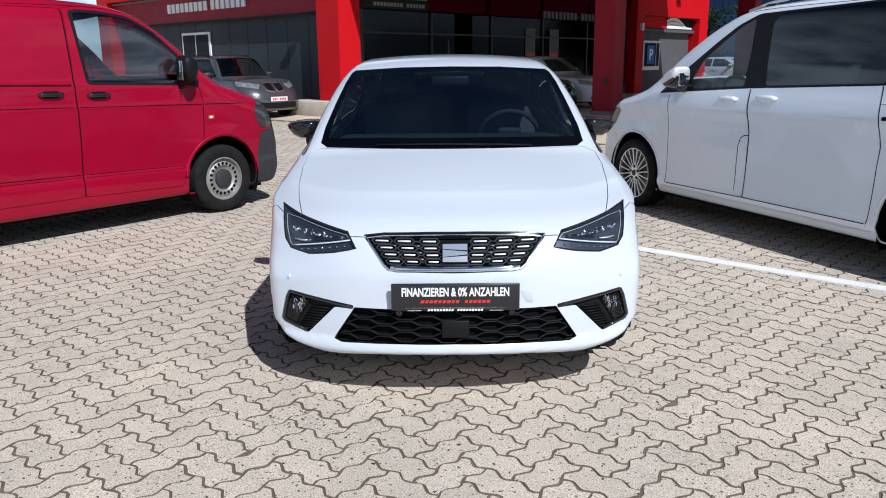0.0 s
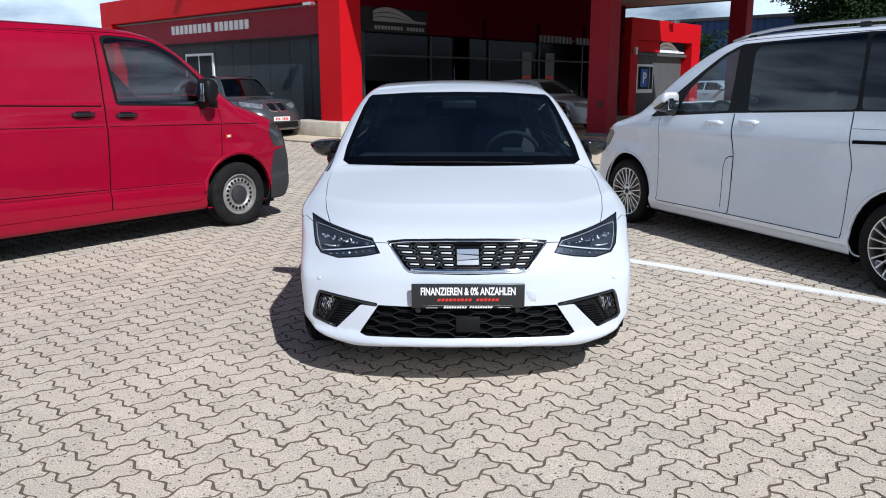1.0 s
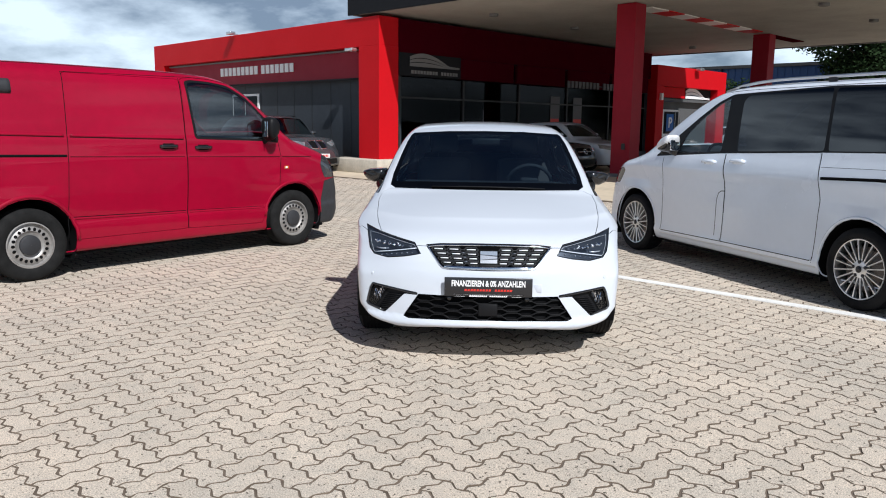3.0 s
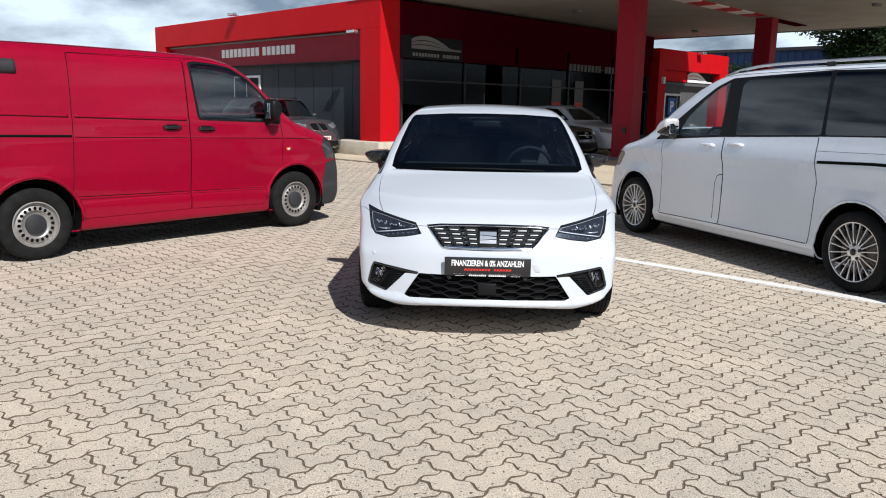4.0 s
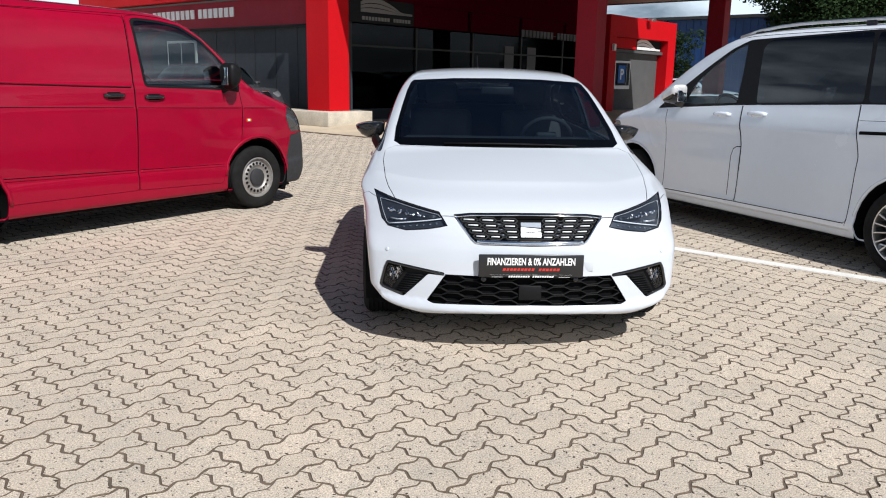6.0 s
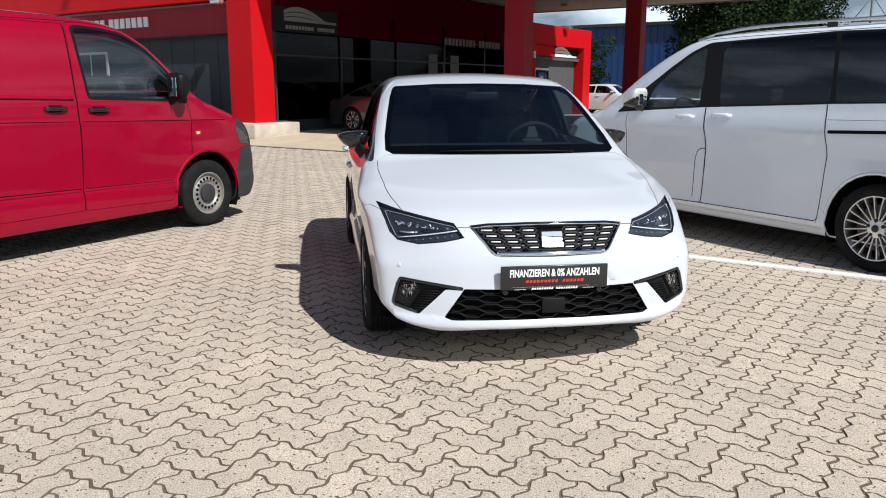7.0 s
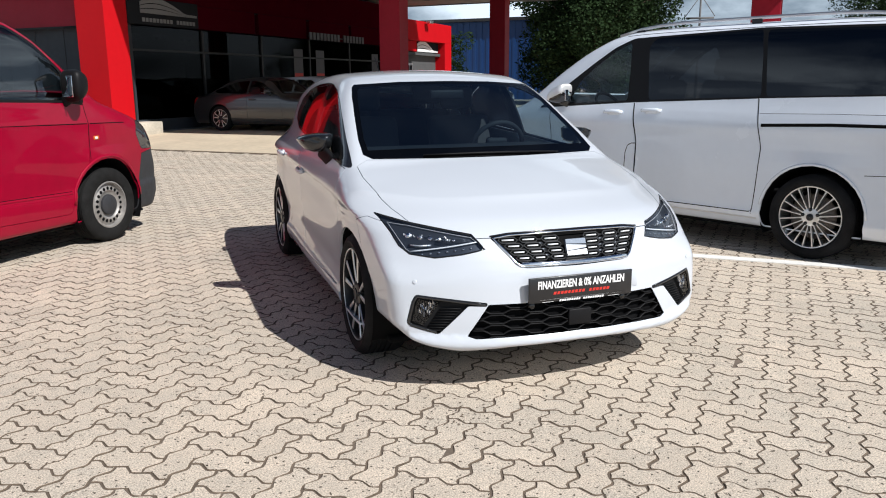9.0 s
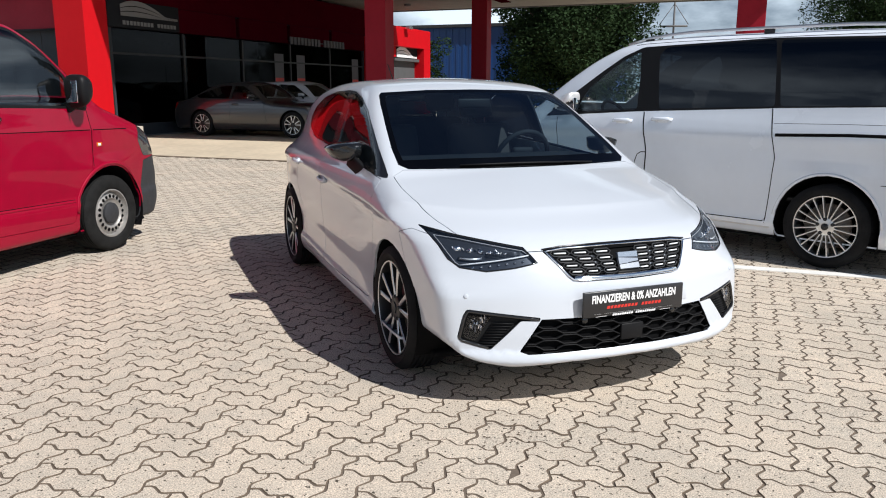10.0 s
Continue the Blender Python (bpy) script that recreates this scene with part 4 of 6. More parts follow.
# ---- vehicle parts shared by several cars ----
def wheel(parent, centre, sign, radius, rim, width, style):
    """A road wheel: hub disc, tyre and rim. sign: the side its face looks to."""
    cx, cy, cz = centre
    bm = lathe(bmesh.new(), [(0.001, -0.06), (rim * 0.72, -0.06), (rim * 0.72, -0.085), (0.001, -0.085)], 32, centre, sign)
    hub = part("wheel", bm, RUST, parent)
    w = width
    tyre = [(rim * 0.97, -w), (rim * 1.08, -w * 1.02), (radius * 0.95, -w), (radius * 0.995, -w * 0.86), (radius, -w * 0.7)]
    for k in range(5):
        a = -w * (0.7 - 0.125 * k)
        tyre += [(radius, a + 0.001), (radius, a + w * 0.075), (radius - 0.006, a + w * 0.08), (radius - 0.006, a + w * 0.115)]
    tyre += [(radius, -w * 0.07), (radius * 0.99, -0.012), (radius * 0.965, 0.002), (radius * 0.90, 0.012), ((radius + rim) / 2, 0.016), (rim * 1.07, 0.012), (rim * 1.015, 0.004), (rim * 0.985, -0.012)]
    part("tyre", sharpen(lathe(bmesh.new(), tyre, 64, centre, sign), 40), TYRE if style != "steel" else SIDETYRE, hub)
    bm = bmesh.new()
    if style == "steel":
        lathe(bm, [(rim * 0.99, -0.02), (rim * 1.0, 0.004), (rim * 0.95, 0.006), (rim * 0.93, -0.012), (rim * 0.90, -0.03), (rim * 0.83, -0.028), (rim * 0.76, -0.012), (rim * 0.62, -0.006), (rim * 0.56, -0.022), (rim * 0.40, -0.024), (rim * 0.36, -0.008), (0.001, -0.008)], 64, centre, sign)
        rimob = part("rim", sharpen(bm, 50), STEEL, hub)
        for k in range(20):
            bm = bmesh.new()
            a = 2 * math.pi * k / 20
            m = Matrix.Translation((cx + sign * -0.0085, cy + rim * 0.70 * math.cos(a), cz + rim * 0.70 * math.sin(a))) @ Matrix.Rotation(a, 4, "X")
            bmesh.ops.create_uvsphere(bm, u_segments=10, v_segments=6, radius=1, matrix=m @ Matrix.Diagonal((0.007, rim * 0.085, rim * 0.068, 1)))
            part("vent_hole", bm, DARK, hub)
        bm = lathe(bmesh.new(), [(rim * 0.44, -0.02), (rim * 0.43, 0.0), (rim * 0.36, 0.008), (0.001, 0.012)], 40, centre, sign)
        part("hub_cap", sharpen(bm), GREYPLASTIC, hub)
    else:
        lip = [(rim * 0.985, -0.06), (rim * 1.0, -0.004), (rim * 0.985, 0.004), (rim * 0.955, 0.002), (rim * 0.94, -0.015), (rim * 0.93, -w * 0.8)]
        part("rim", sharpen(lathe(bm, lip, 64, centre, sign), 40), SILVER if style == "many" else DARKALLOY, hub)
        if style == "twin":
            part("rim_lip", sharpen(lathe(bmesh.new(), [(rim * 0.995, -0.006), (rim * 0.99, 0.0055), (rim * 0.965, 0.005), (rim * 0.955, -0.004)], 64, centre, sign), 40), SILVER, hub)
        n, fat = (20, 0.013) if style == "many" else (10, 0.023)
        for k in range(n):
            a = 2 * math.pi * (k + 0.5) / n
            if style != "many":
                a = 2 * math.pi * (k // 2) / 5 + (0.15 if k % 2 else -0.15) + 0.35
            r0, r1 = rim * 0.20, rim * 0.96
            lean = 0.0 if style == "many" else (0.10 if k % 2 else -0.10)
            a1 = a + lean
            p0 = Vector((0, math.cos(a) * r0, math.sin(a) * r0))
            p1 = Vector((0, math.cos(a1) * r1, math.sin(a1) * r1))
            d = (p1 - p0).normalized()
            s = Vector((1, 0, 0)).cross(d)
            bm = bmesh.new()
            quad = []
            for p, wd, x in ((p0, fat * (1.0 if style == "many" else 0.75), -0.012), ((p0 + p1) / 2, fat * (0.8 if style == "many" else 0.95), -0.006), (p1, fat * (1.1 if style == "many" else 1.25), -0.003)):
                quad.append([bm.verts.new(Vector((cx + sign * xx, cy, cz)) + p + s * yy) for xx, yy in ((x - 0.03, -wd / 2), (x - 0.004, -wd / 2), (x, -wd * 0.36), (x, wd * 0.36), (x - 0.004, wd / 2), (x - 0.03, wd / 2))])
            for u, v in zip(quad, quad[1:]):
                for j in range(6):
                    fc = bm.faces.new((u[j], u[(j + 1) % 6], v[(j + 1) % 6], v[j]))
                    fc.material_index = 0 if j in (1, 2, 3) else 1
            bmesh.ops.recalc_face_normals(bm, faces=bm.faces[:])
            part("spoke", bm, (SILVER, SILVER if style == "many" else DARKALLOY), hub, smooth=False)
        bm = lathe(bmesh.new(), [(rim * 0.30, -0.04), (rim * 0.28, -0.012), (rim * 0.2, -0.006), (rim * 0.13, -0.006), (rim * 0.125, -0.001), (0.001, 0.0)], 40, centre, sign)
        part("hub_cap", sharpen(bm, 30), SILVER if style == "many" else DARKALLOY, hub)
        if style == "many":
            part("centre_badge", lathe(bmesh.new(), [(rim * 0.115, -0.004), (rim * 0.11, 0.002), (0.001, 0.003)], 24, centre, sign), DARKALLOY, hub)
        br = 0.014 if style == "many" else 0.010
        for k in range(5):
            a = 2 * math.pi * (k + 0.3) / 5
            bm = lathe(bmesh.new(), [(br, -0.03), (br, -0.003), (0.001, -0.003)], 10, (cx, cy + rim * 0.24 * math.cos(a), cz + rim * 0.24 * math.sin(a)), sign)
            part("wheel_bolt", bm, DARKALLOY, hub)
    return hub


def circle(cy, cz, r, n=28):
    return [(cy + r * math.cos(2 * math.pi * k / n), cz + r * math.sin(2 * math.pi * k / n)) for k in range(n)]


def arch_liner(parent, cy, cz, r, x0, x1, sign):
    bm = bmesh.new()
    rows = []
    for k in range(25):
        a = radians(-25 + 230 * k / 24)
        rows.append([bm.verts.new((sign * x, cy + r * math.cos(a), cz + r * math.sin(a))) for x in (x0, x1)])
    for a, b in zip(rows, rows[1:]):
        bm.faces.new((a[0], a[1], b[1], b[0]))
    cap = bm.verts.new((sign * x0, cy, cz - 0.1))
    for a, b in zip(rows, rows[1:]):
        bm.faces.new((a[0], b[0], cap))
    part("wheel_arch_liner", bm, DARK, parent)


def seat(parent, x, y, z, wide=0.5, bench=False):
    bm = bmesh.new()
    cuboid(bm, (x, y, z), (wide, 0.52, 0.16), 0, 0.05)
    cuboid(bm, (0, 0, 0), (wide * 0.96, 0.13, 0.60), 0, 0.05, pose(x, y + 0.30, z + 0.36, -14))
    ob = part("seat", bm, SEAT, parent)
    for dx in ((-wide / 3, wide / 3) if bench else (0,)):
        bm = bmesh.new()
        cuboid(bm, (0, 0, 0), (0.25, 0.09, 0.17), 0, 0.035, pose(x + dx, y + 0.40, z + 0.78, -10))
        for s in (-0.06, 0.06):
            tube(bm, [(x + dx + s, y + 0.385, z + 0.60), (x + dx + s, y + 0.395, z + 0.74)], 0.006, 6)
        part("headrest", bm, SEAT, ob)


def steering_wheel(parent, x, y, z, tilt=-65, r=0.185):
    m = pose(x, y, z, 90 + tilt + 90)
    ring = [m @ Vector((r * math.cos(a), r * math.sin(a), 0)) for a in (2 * math.pi * k / 28 for k in range(28))]
    bm = tube(bmesh.new(), ring, 0.016, 8, True)
    cuboid(bm, (0, 0, -0.015), (0.15, 0.13, 0.05), 0, 0.02, m)
    for a in (0, 180, 270):
        d = Vector((math.cos(radians(a)), math.sin(radians(a)), 0))
        tube(bm, [m @ (d * 0.05), m @ (d * r)], 0.014, 6)
    part("steering_wheel", bm, DASH, parent)


def mirror(parent, c, sign, size=(0.17, 0.13, 0.115), shell=None, foot_to=None, foot=None, wedge=0.55, lean=0.0):
    """A door mirror: rounded shell, glass that looks back, and a foot to the door."""
    shell, foot = shell or CARBON, foot or GLOSSBLACK
    bm = bmesh.new()
    bmesh.ops.create_cube(bm, size=1)
    bmesh.ops.subdivide_edges(bm, edges=bm.edges[:], cuts=6, use_grid_fill=True)
    for v in bm.verts:
        q = v.co * 2
        n = (abs(q.x) ** 4 + abs(q.y) ** 4 + abs(q.z) ** 4) ** (1 / 4)
        big = max(abs(q.x), abs(q.y), abs(q.z))
        q = q * (big / n)
        if q.y < 0:
            k = 1 + 0.38 * q.y
            q.x *= 0.6 + 0.4 * k
            q.z *= k
        k = 1 - wedge * max(0, 0.35 + q.x * sign * 0.65) ** 1.3
        q.z = q.z * k + (1 - k) * 0.75
        if q.z < 0:
            q.y = q.y * (1 + 0.35 * q.z)
        v.co = Vector((c[0] + q.x * size[0] / 2, c[1] + q.y * size[1] / 2 + abs(q.x) * 0.01, c[2] + (q.z + lean * q.y) * size[2] / 2))
    for fc in bm.faces:
        m = fc.calc_center_median()
        if m.z - lean * (m.y - c[1]) * size[2] / size[1] < c[2] - 0.12 * size[2]:
            fc.material_index = 1
    bmesh.ops.recalc_face_normals(bm, faces=bm.faces[:])
    ob = part("door_mirror", bm, (shell, foot), parent)
    bm = block((c[0], c[1] + size[1] / 2 - 0.003, c[2]), (size[0] * 0.70, 0.008, size[2] * 0.64), 0, 0.003)
    bm.transform(Matrix.Translation(c) @ Matrix.Rotation(radians(13 * sign), 4, "Z") @ Matrix.Translation(-Vector(c)))
    part("mirror_glass", bm, CHROME, ob)
    if foot_to:
        a = Vector((c[0] - sign * size[0] * 0.24, c[1], c[2] - size[2] * 0.30))
        b = Vector(foot_to)
        bm = bmesh.new()
        cuboid(bm, (0, 0, 0), (0.045, 0.085, (b - a).length * 1.15), 0, 0.016, Matrix.Translation((a + b) / 2) @ (b - a).to_track_quat("Z", "Y").to_matrix().to_4x4())
        part("mirror_foot", bm, foot, ob)
    return ob


def wedge_mirror(parent, s):
    """The hatchback's door mirror: flat-topped wedge with a sharp outer tip on a slim foot, dark shell over a black belt."""
    loop = ((0.782, 1.090), (0.80, 1.099), (0.86, 1.099), (0.93, 1.091), (0.976, 1.076), (0.984, 1.066), (0.972, 1.040), (0.945, 1.008), (0.90, 0.988), (0.85, 0.990), (0.805, 1.006), (0.788, 1.03))
    cx, cz = 0.865, 1.055
    rings, bm = [], bmesh.new()
    for y, k in ((1.70, 0.93), (1.69, 1.0), (1.655, 1.0), (1.61, 0.97), (1.575, 0.86), (1.555, 0.62), (1.548, 0.25)):
        rings.append([bm.verts.new((s * (cx + (x - cx) * k), y + 0.25 * max(0, x - 0.86), cz + (z - cz) * k + (1 - k) * 0.012)) for x, z in loop])
    for a, c in zip(rings, rings[1:]):
        for i in range(len(loop)):
            q = (a[i], a[(i + 1) % len(loop)], c[(i + 1) % len(loop)], c[i])
            fc = bm.faces.new(q)
            fc.material_index = 0 if sum(v.co.z for v in q) / 4 > 1.043 else 1
    bm.faces.new(rings[-1])
    bm.faces.new(rings[0][::-1])
    bmesh.ops.recalc_face_normals(bm, faces=bm.faces[:])
    shell = part("door_mirror", sharpen(bm, 50), (CARBON, GLOSSBLACK), parent)
    gl = prism(bmesh.new(), [(s * (cx + (x - cx) * 0.86), cz + (z - cz) * 0.84) for x, z in loop], 1.7, 1.703)
    gl.transform(Matrix.Translation((s * cx, 1.7, 0)) @ Matrix.Rotation(radians(13 * s), 4, "Z") @ Matrix.Translation((-s * cx, -1.7 + 0.012, 0)))
    part("mirror_glass", gl, CHROME, shell)
    a, c = Vector((s * 0.855, 1.63, 1.0)), Vector((s * 0.812, 1.50, 0.935))
    foot = cuboid(bmesh.new(), (0, 0, 0), (0.030, 0.085, (c - a).length * 1.1), 0, 0.010, Matrix.Translation((a + c) / 2) @ (c - a).to_track_quat("Z", "Y").to_matrix().to_4x4())
    part("mirror_foot", foot, PLASTIC, shell)


def door_handle(body, parent, y, z, sign, length=0.2, material=None, height=0.028):
    p, n = body.at("side", y, z, sign)
    bm = bmesh.new()
    pts, nn = [], []
    for k in range(9):
        t = k / 8
        q, m = body.at("side", y + (t - 0.5) * length, z, sign)
        pts.append(q + m * (0.012 + 0.022 * math.sin(math.pi * t) ** 0.5))
        nn.append(m)
    sweep(bm, pts, nn, height, 0.012)
    ob = part("door_handle", bm, material, parent)
    bm = bmesh.new()
    pts = [body.at("side", y + (t - 0.5) * length * 0.75, z, sign) for t in (0.1, 0.3, 0.5, 0.7, 0.9)]
    sweep(bm, [q for q, m in pts], [m for q, m in pts], height * 1.7, 0.004, lift=0.0005)
    part("handle_recess", bm, DARK if material is GLOSSBLACK else material, ob)
    return ob


# ---- the white hatchback ----
def hatchback():
    car = thing("hatchback_car", pose(0, 3.05, 0, 0, 0, 1.0), "white five-door hatchback with a black honeycomb grille on the paving", "car")
    b = Body(hatch_f, 4.06, 0.62, 3.5, 0.56, na=38, nv=62, cap=17, step=0.024)
    up = lambda c, n: n.z > 0.25 and c.z > 0.6
    fwd = lambda c, n: n.y < -0.12 and c.y < 1.0
    flank = lambda c, n: n.x > 0.25 and c.x > 0.4
    hood = [(-0.01, 0.165), (0.2, 0.168), (0.38, 0.18), (0.46, 0.20), (0.56, 0.24), (0.645, 0.30), (0.675, 0.37), (0.701, 0.46), (0.731, 0.58), (0.753, 0.71), (0.772, 0.95), (0.765, 1.10), (0.70, 1.13), (0.5, 1.06), (0.3, 1.02), (-0.01, 1.0)]
    b.cut("hood", "top", hood, up)
    b.cut("bumper", "side", [(-0.2, 0.1), (0.5, 0.1), (0.54, 0.42), (0.66, 0.66), (0.69, 0.735), (0.61, 0.765), (0.42, 0.735), (0.27, 0.715), (-0.2, 0.70)], over=("body",))
    b.cut("void", "side", circle(0.85, 0.315, 0.352), lambda c, n: c.x > 0.6 and abs(n.z) < 0.97)
    b.cut("void", "side", circle(3.41, 0.315, 0.352), lambda c, n: c.x > 0.6 and abs(n.z) < 0.97)
    glasskeep = lambda c, n: 0.95 < c.y < 2.1 and c.z > 0.9 and n.y < -0.2 and n.z > 0.2
    ws = [(-0.01, 0.987), (0.4, 0.986), (0.67, 0.985), (0.71, 1.005), (0.702, 1.08), (0.668, 1.2), (0.632, 1.31), (0.605, 1.365), (0.585, 1.38), (0.3, 1.396), (-0.01, 1.40)]
    b.cut("frit", "front", ws, glasskeep)
    ws2 = [(-0.01, 1.035), (0.45, 1.033), (0.675, 1.026), (0.672, 1.08), (0.642, 1.19), (0.606, 1.30), (0.582, 1.352), (0.56, 1.364), (0.3, 1.378), (-0.01, 1.382)]
    b.cut("windscreen", "front", ws2, glasskeep)
    b.cut("window_trim", "side", rounded([(1.10, 0.942), (1.29, 1.035), (1.56, 1.172), (1.79, 1.28), (2.0, 1.345), (2.25, 1.383), (2.45, 1.392), (2.78, 1.382), (3.10, 1.342), (3.30, 1.27), (3.37, 1.19), (3.31, 1.12), (3.05, 1.062), (2.9, 1.048), (2.35, 1.022), (1.5, 0.967)], 0.03, 2), flank)
    b.cut("front_window", "side", rounded([(1.25, 0.975), (1.57, 1.159), (1.80, 1.267), (2.0, 1.330), (2.20, 1.366), (2.26, 1.368), (2.22, 1.03), (1.55, 0.985)], 0.02, 2), flank)
    b.cut("rear_window", "side", rounded([(2.42, 1.376), (2.75, 1.362), (2.96, 1.30), (3.11, 1.19), (3.14, 1.12), (3.04, 1.078), (2.38, 1.038)], 0.02, 2), flank)
    b.cut("front_door", "side", rounded([(1.13, 0.93), (1.16, 0.94), (1.5, 0.974), (2.36, 1.035), (2.37, 0.7), (2.35, 0.29), (2.29, 0.262), (1.31, 0.255), (1.24, 0.33), (1.17, 0.6)], 0.03, 3), flank, over=("body",))
    b.cut("rear_door", "side", rounded([(2.365, 1.035), (2.9, 1.05), (3.12, 1.065), (3.17, 0.9), (3.10, 0.66), (2.99, 0.5), (2.95, 0.35), (2.89, 0.265), (2.36, 0.262)], 0.03, 3), flank, over=("body",))
    b.cut("rear_glass", "top", [(-0.01, 3.62), (0.5, 3.66), (0.56, 3.84), (0.5, 3.9), (-0.01, 3.88)], lambda c, n: c.z > 0.95)
    b.cut("tail_light", "side", rounded([(3.72, 0.93), (4.2, 0.95), (4.2, 0.76), (3.85, 0.76)], 0.03, 2), lambda c, n: c.x > 0.35 and c.y > 3.5)
    hl = [(0.808, 0.780), (0.699, 0.756), (0.58, 0.737), (0.461, 0.717), (0.420, 0.657), (0.52, 0.636), (0.63, 0.620), (0.725, 0.630), (0.758, 0.660), (0.782, 0.727)]
    b.cut("headlight", "front", hl, lambda c, n: c.y < 0.8 and n.y < -0.02)
    gr = [(-0.01, 0.722), (0.2, 0.72), (0.372, 0.708), (0.382, 0.700), (0.33, 0.645), (0.292, 0.592), (0.25, 0.578), (-0.01, 0.574)]
    b.cut("grille", "front", gr, fwd)
    b.cut("hood", "front", [(-0.01, 0.722), (0.2, 0.72), (0.372, 0.708), (0.46, 0.712), (0.47, 0.77), (-0.01, 0.77)], lambda c, n: c.y < 0.4, over=("bumper", "body"))
    lg = [(-0.01, 0.420), (0.426, 0.416), (0.519, 0.277), (0.488, 0.266), (0.3, 0.272), (-0.01, 0.278)]
    b.cut("low_grille", "front", lg, fwd)
    fog = rounded([(0.727, 0.460), (0.744, 0.43), (0.768, 0.335), (0.755, 0.317), (0.642, 0.284), (0.515, 0.414), (0.436, 0.411), (0.432, 0.424), (0.583, 0.443)], 0.010, 2)
    b.cut("fog_panel", "front", fog, fwd)

    body = b.emit(("body",), "body", WHITE, car, gap=0.0015)
    b.emit("hood", "hood", WHITE, car, gap=0.0025)
    bumper = b.emit("bumper", "front_bumper", WHITE, car)
    ws_frame = b.emit("frit", "windscreen_surround", FRIT, car, gap=0.001)
    b.emit("windscreen", "windscreen", WINDSCREEN, car, flange=0, gap=0)
    b.emit("rear_glass", "rear_window_glass", PRIVACY, car, flange=0)
    for s in (-1, 1):
        b.emit("window_trim", "window_surround", GLOSSBLACK, car, s)
        fd = b.emit("front_door", "front_door", WHITE, car, s, gap=0.0025)
        rd = b.emit("rear_door", "rear_door", WHITE, car, s, gap=0.0025)
        b.emit("front_window", "front_door_glass", TINTED, fd, s, flange=0, gap=0)
        b.emit("rear_window", "rear_door_glass", PRIVACY, rd, s, flange=0, gap=0)
        b.emit("tail_light", "tail_light", REDLENS, car, s)
        door_handle(b, fd, 2.24, 0.826, s, 0.19, WHITE)
        door_handle(b, rd, 3.05, 0.874, s, 0.19, WHITE)
        chip = random.Random(5)
        # headlight: dark housing, three projectors, white light guide under a clear cover
        lamp = b.emit("headlight", "headlight", HOUSING, car, s, push=0.014, flange=-0.013, gap=0.004)
        b.emit("headlight", "lamp_cover", LAMPCOVER, lamp, s, flange=0, gap=0.003)
        rimline = [(s * x, z) for x, z in hl]
        part("lamp_seal", strip(b, "front", rimline, 0.007, 0.012, True), GLOSSBLACK, lamp)
        guide = [(s * x, z) for x, z in ((0.776, 0.752), (0.757, 0.694), (0.736, 0.650), (0.722, 0.641), (0.587, 0.664), (0.447, 0.689), (0.466, 0.708), (0.58, 0.727), (0.699, 0.746))]
        part("daytime_light", strip(b, "front", guide, 0.0026, 0.003, True, lift=-0.005), SATIN, lamp)
        part("light_guide", strip(b, "front", guide[3:6], 0.006, 0.003, lift=-0.003), BRIGHTWHITE, lamp)
        part("red_reflector", strip(b, "front", [(s * 0.792, 0.748), (s * 0.779, 0.705), (s * 0.768, 0.68)], 0.006, 0.003, lift=-0.005), REDLENS, lamp)
        for x, z, r in ((0.715, 0.714, 0.021), (0.672, 0.707, 0.017), (0.632, 0.704, 0.015), (0.598, 0.701, 0.012), (0.568, 0.699, 0.010), (0.54, 0.698, 0.008)):
            q, n = b.at("front", s * x, z)
            bm = bmesh.new()
            bmesh.ops.create_uvsphere(bm, u_segments=14, v_segments=10, radius=r, matrix=Matrix.Translation(q - n * (r + 0.004)) @ Matrix.Diagonal((1, 1, 0.8, 1)))
            part("projector", bm, FACET, lamp)
        # a smooth dark bowl with one bright ledge, and a fine louvre beside it
        part("lamp_ledge", strip(b, "front", [(s * 0.722, 0.668), (s * 0.68, 0.666), (s * 0.635, 0.672)], 0.017, 0.003, lift=-0.009), HOUSING, lamp)
        part("light_bar", strip(b, "front", [(s * 0.716, 0.668), (s * 0.68, 0.667), (s * 0.652, 0.670)], 0.008, 0.003, lift=-0.0065), SATIN, lamp)
        for k in range(4):
            part("lamp_louvre", strip(b, "front", [(s * 0.62, 0.676 + 0.006 * k), (s * 0.54, 0.686 + 0.005 * k), (s * 0.48, 0.694 + 0.003 * k)], 0.0025, 0.002, lift=-0.008), HOUSING, lamp)
        for k in range(20):
            x = chip.uniform(0.54, 0.735)
            z = 0.706 + 0.07 * (x - 0.66) + chip.uniform(-0.010, 0.012)
            q, n = b.at("front", s * x, z)
            turn = Matrix.Rotation(chip.uniform(-0.8, 0.6), 4, "X") @ Matrix.Rotation(chip.uniform(-0.6, 0.6), 4, "Z") @ Matrix.Rotation(chip.uniform(-0.6, 0.6), 4, "Y")
            part("reflector_facet", block((0, 0, 0), (chip.uniform(0.003, 0.009), 0.003, chip.uniform(0.004, 0.013)), 0, 0, Matrix.Translation(q - n * 0.008) @ turn), (SATIN, CHROME, HOUSING)[k % 3], lamp, smooth=False)
        for k in range(7):
            x, z = 0.68 - 0.034 * k, 0.6335 + 0.0054 * k
            q, n = b.at("front", s * x, z)
            bm = bmesh.new()
            bmesh.ops.create_uvsphere(bm, u_segments=8, v_segments=6, radius=0.0055, matrix=Matrix.Translation(q - n * 0.011))
            part("indicator_bulb", bm, CHROME, lamp)
        # fog lamp in its black blade
        panel = b.emit("fog_panel", "fog_lamp_panel", PLASTIC, bumper, s, push=0.02, flange=-0.02, gap=0.002)
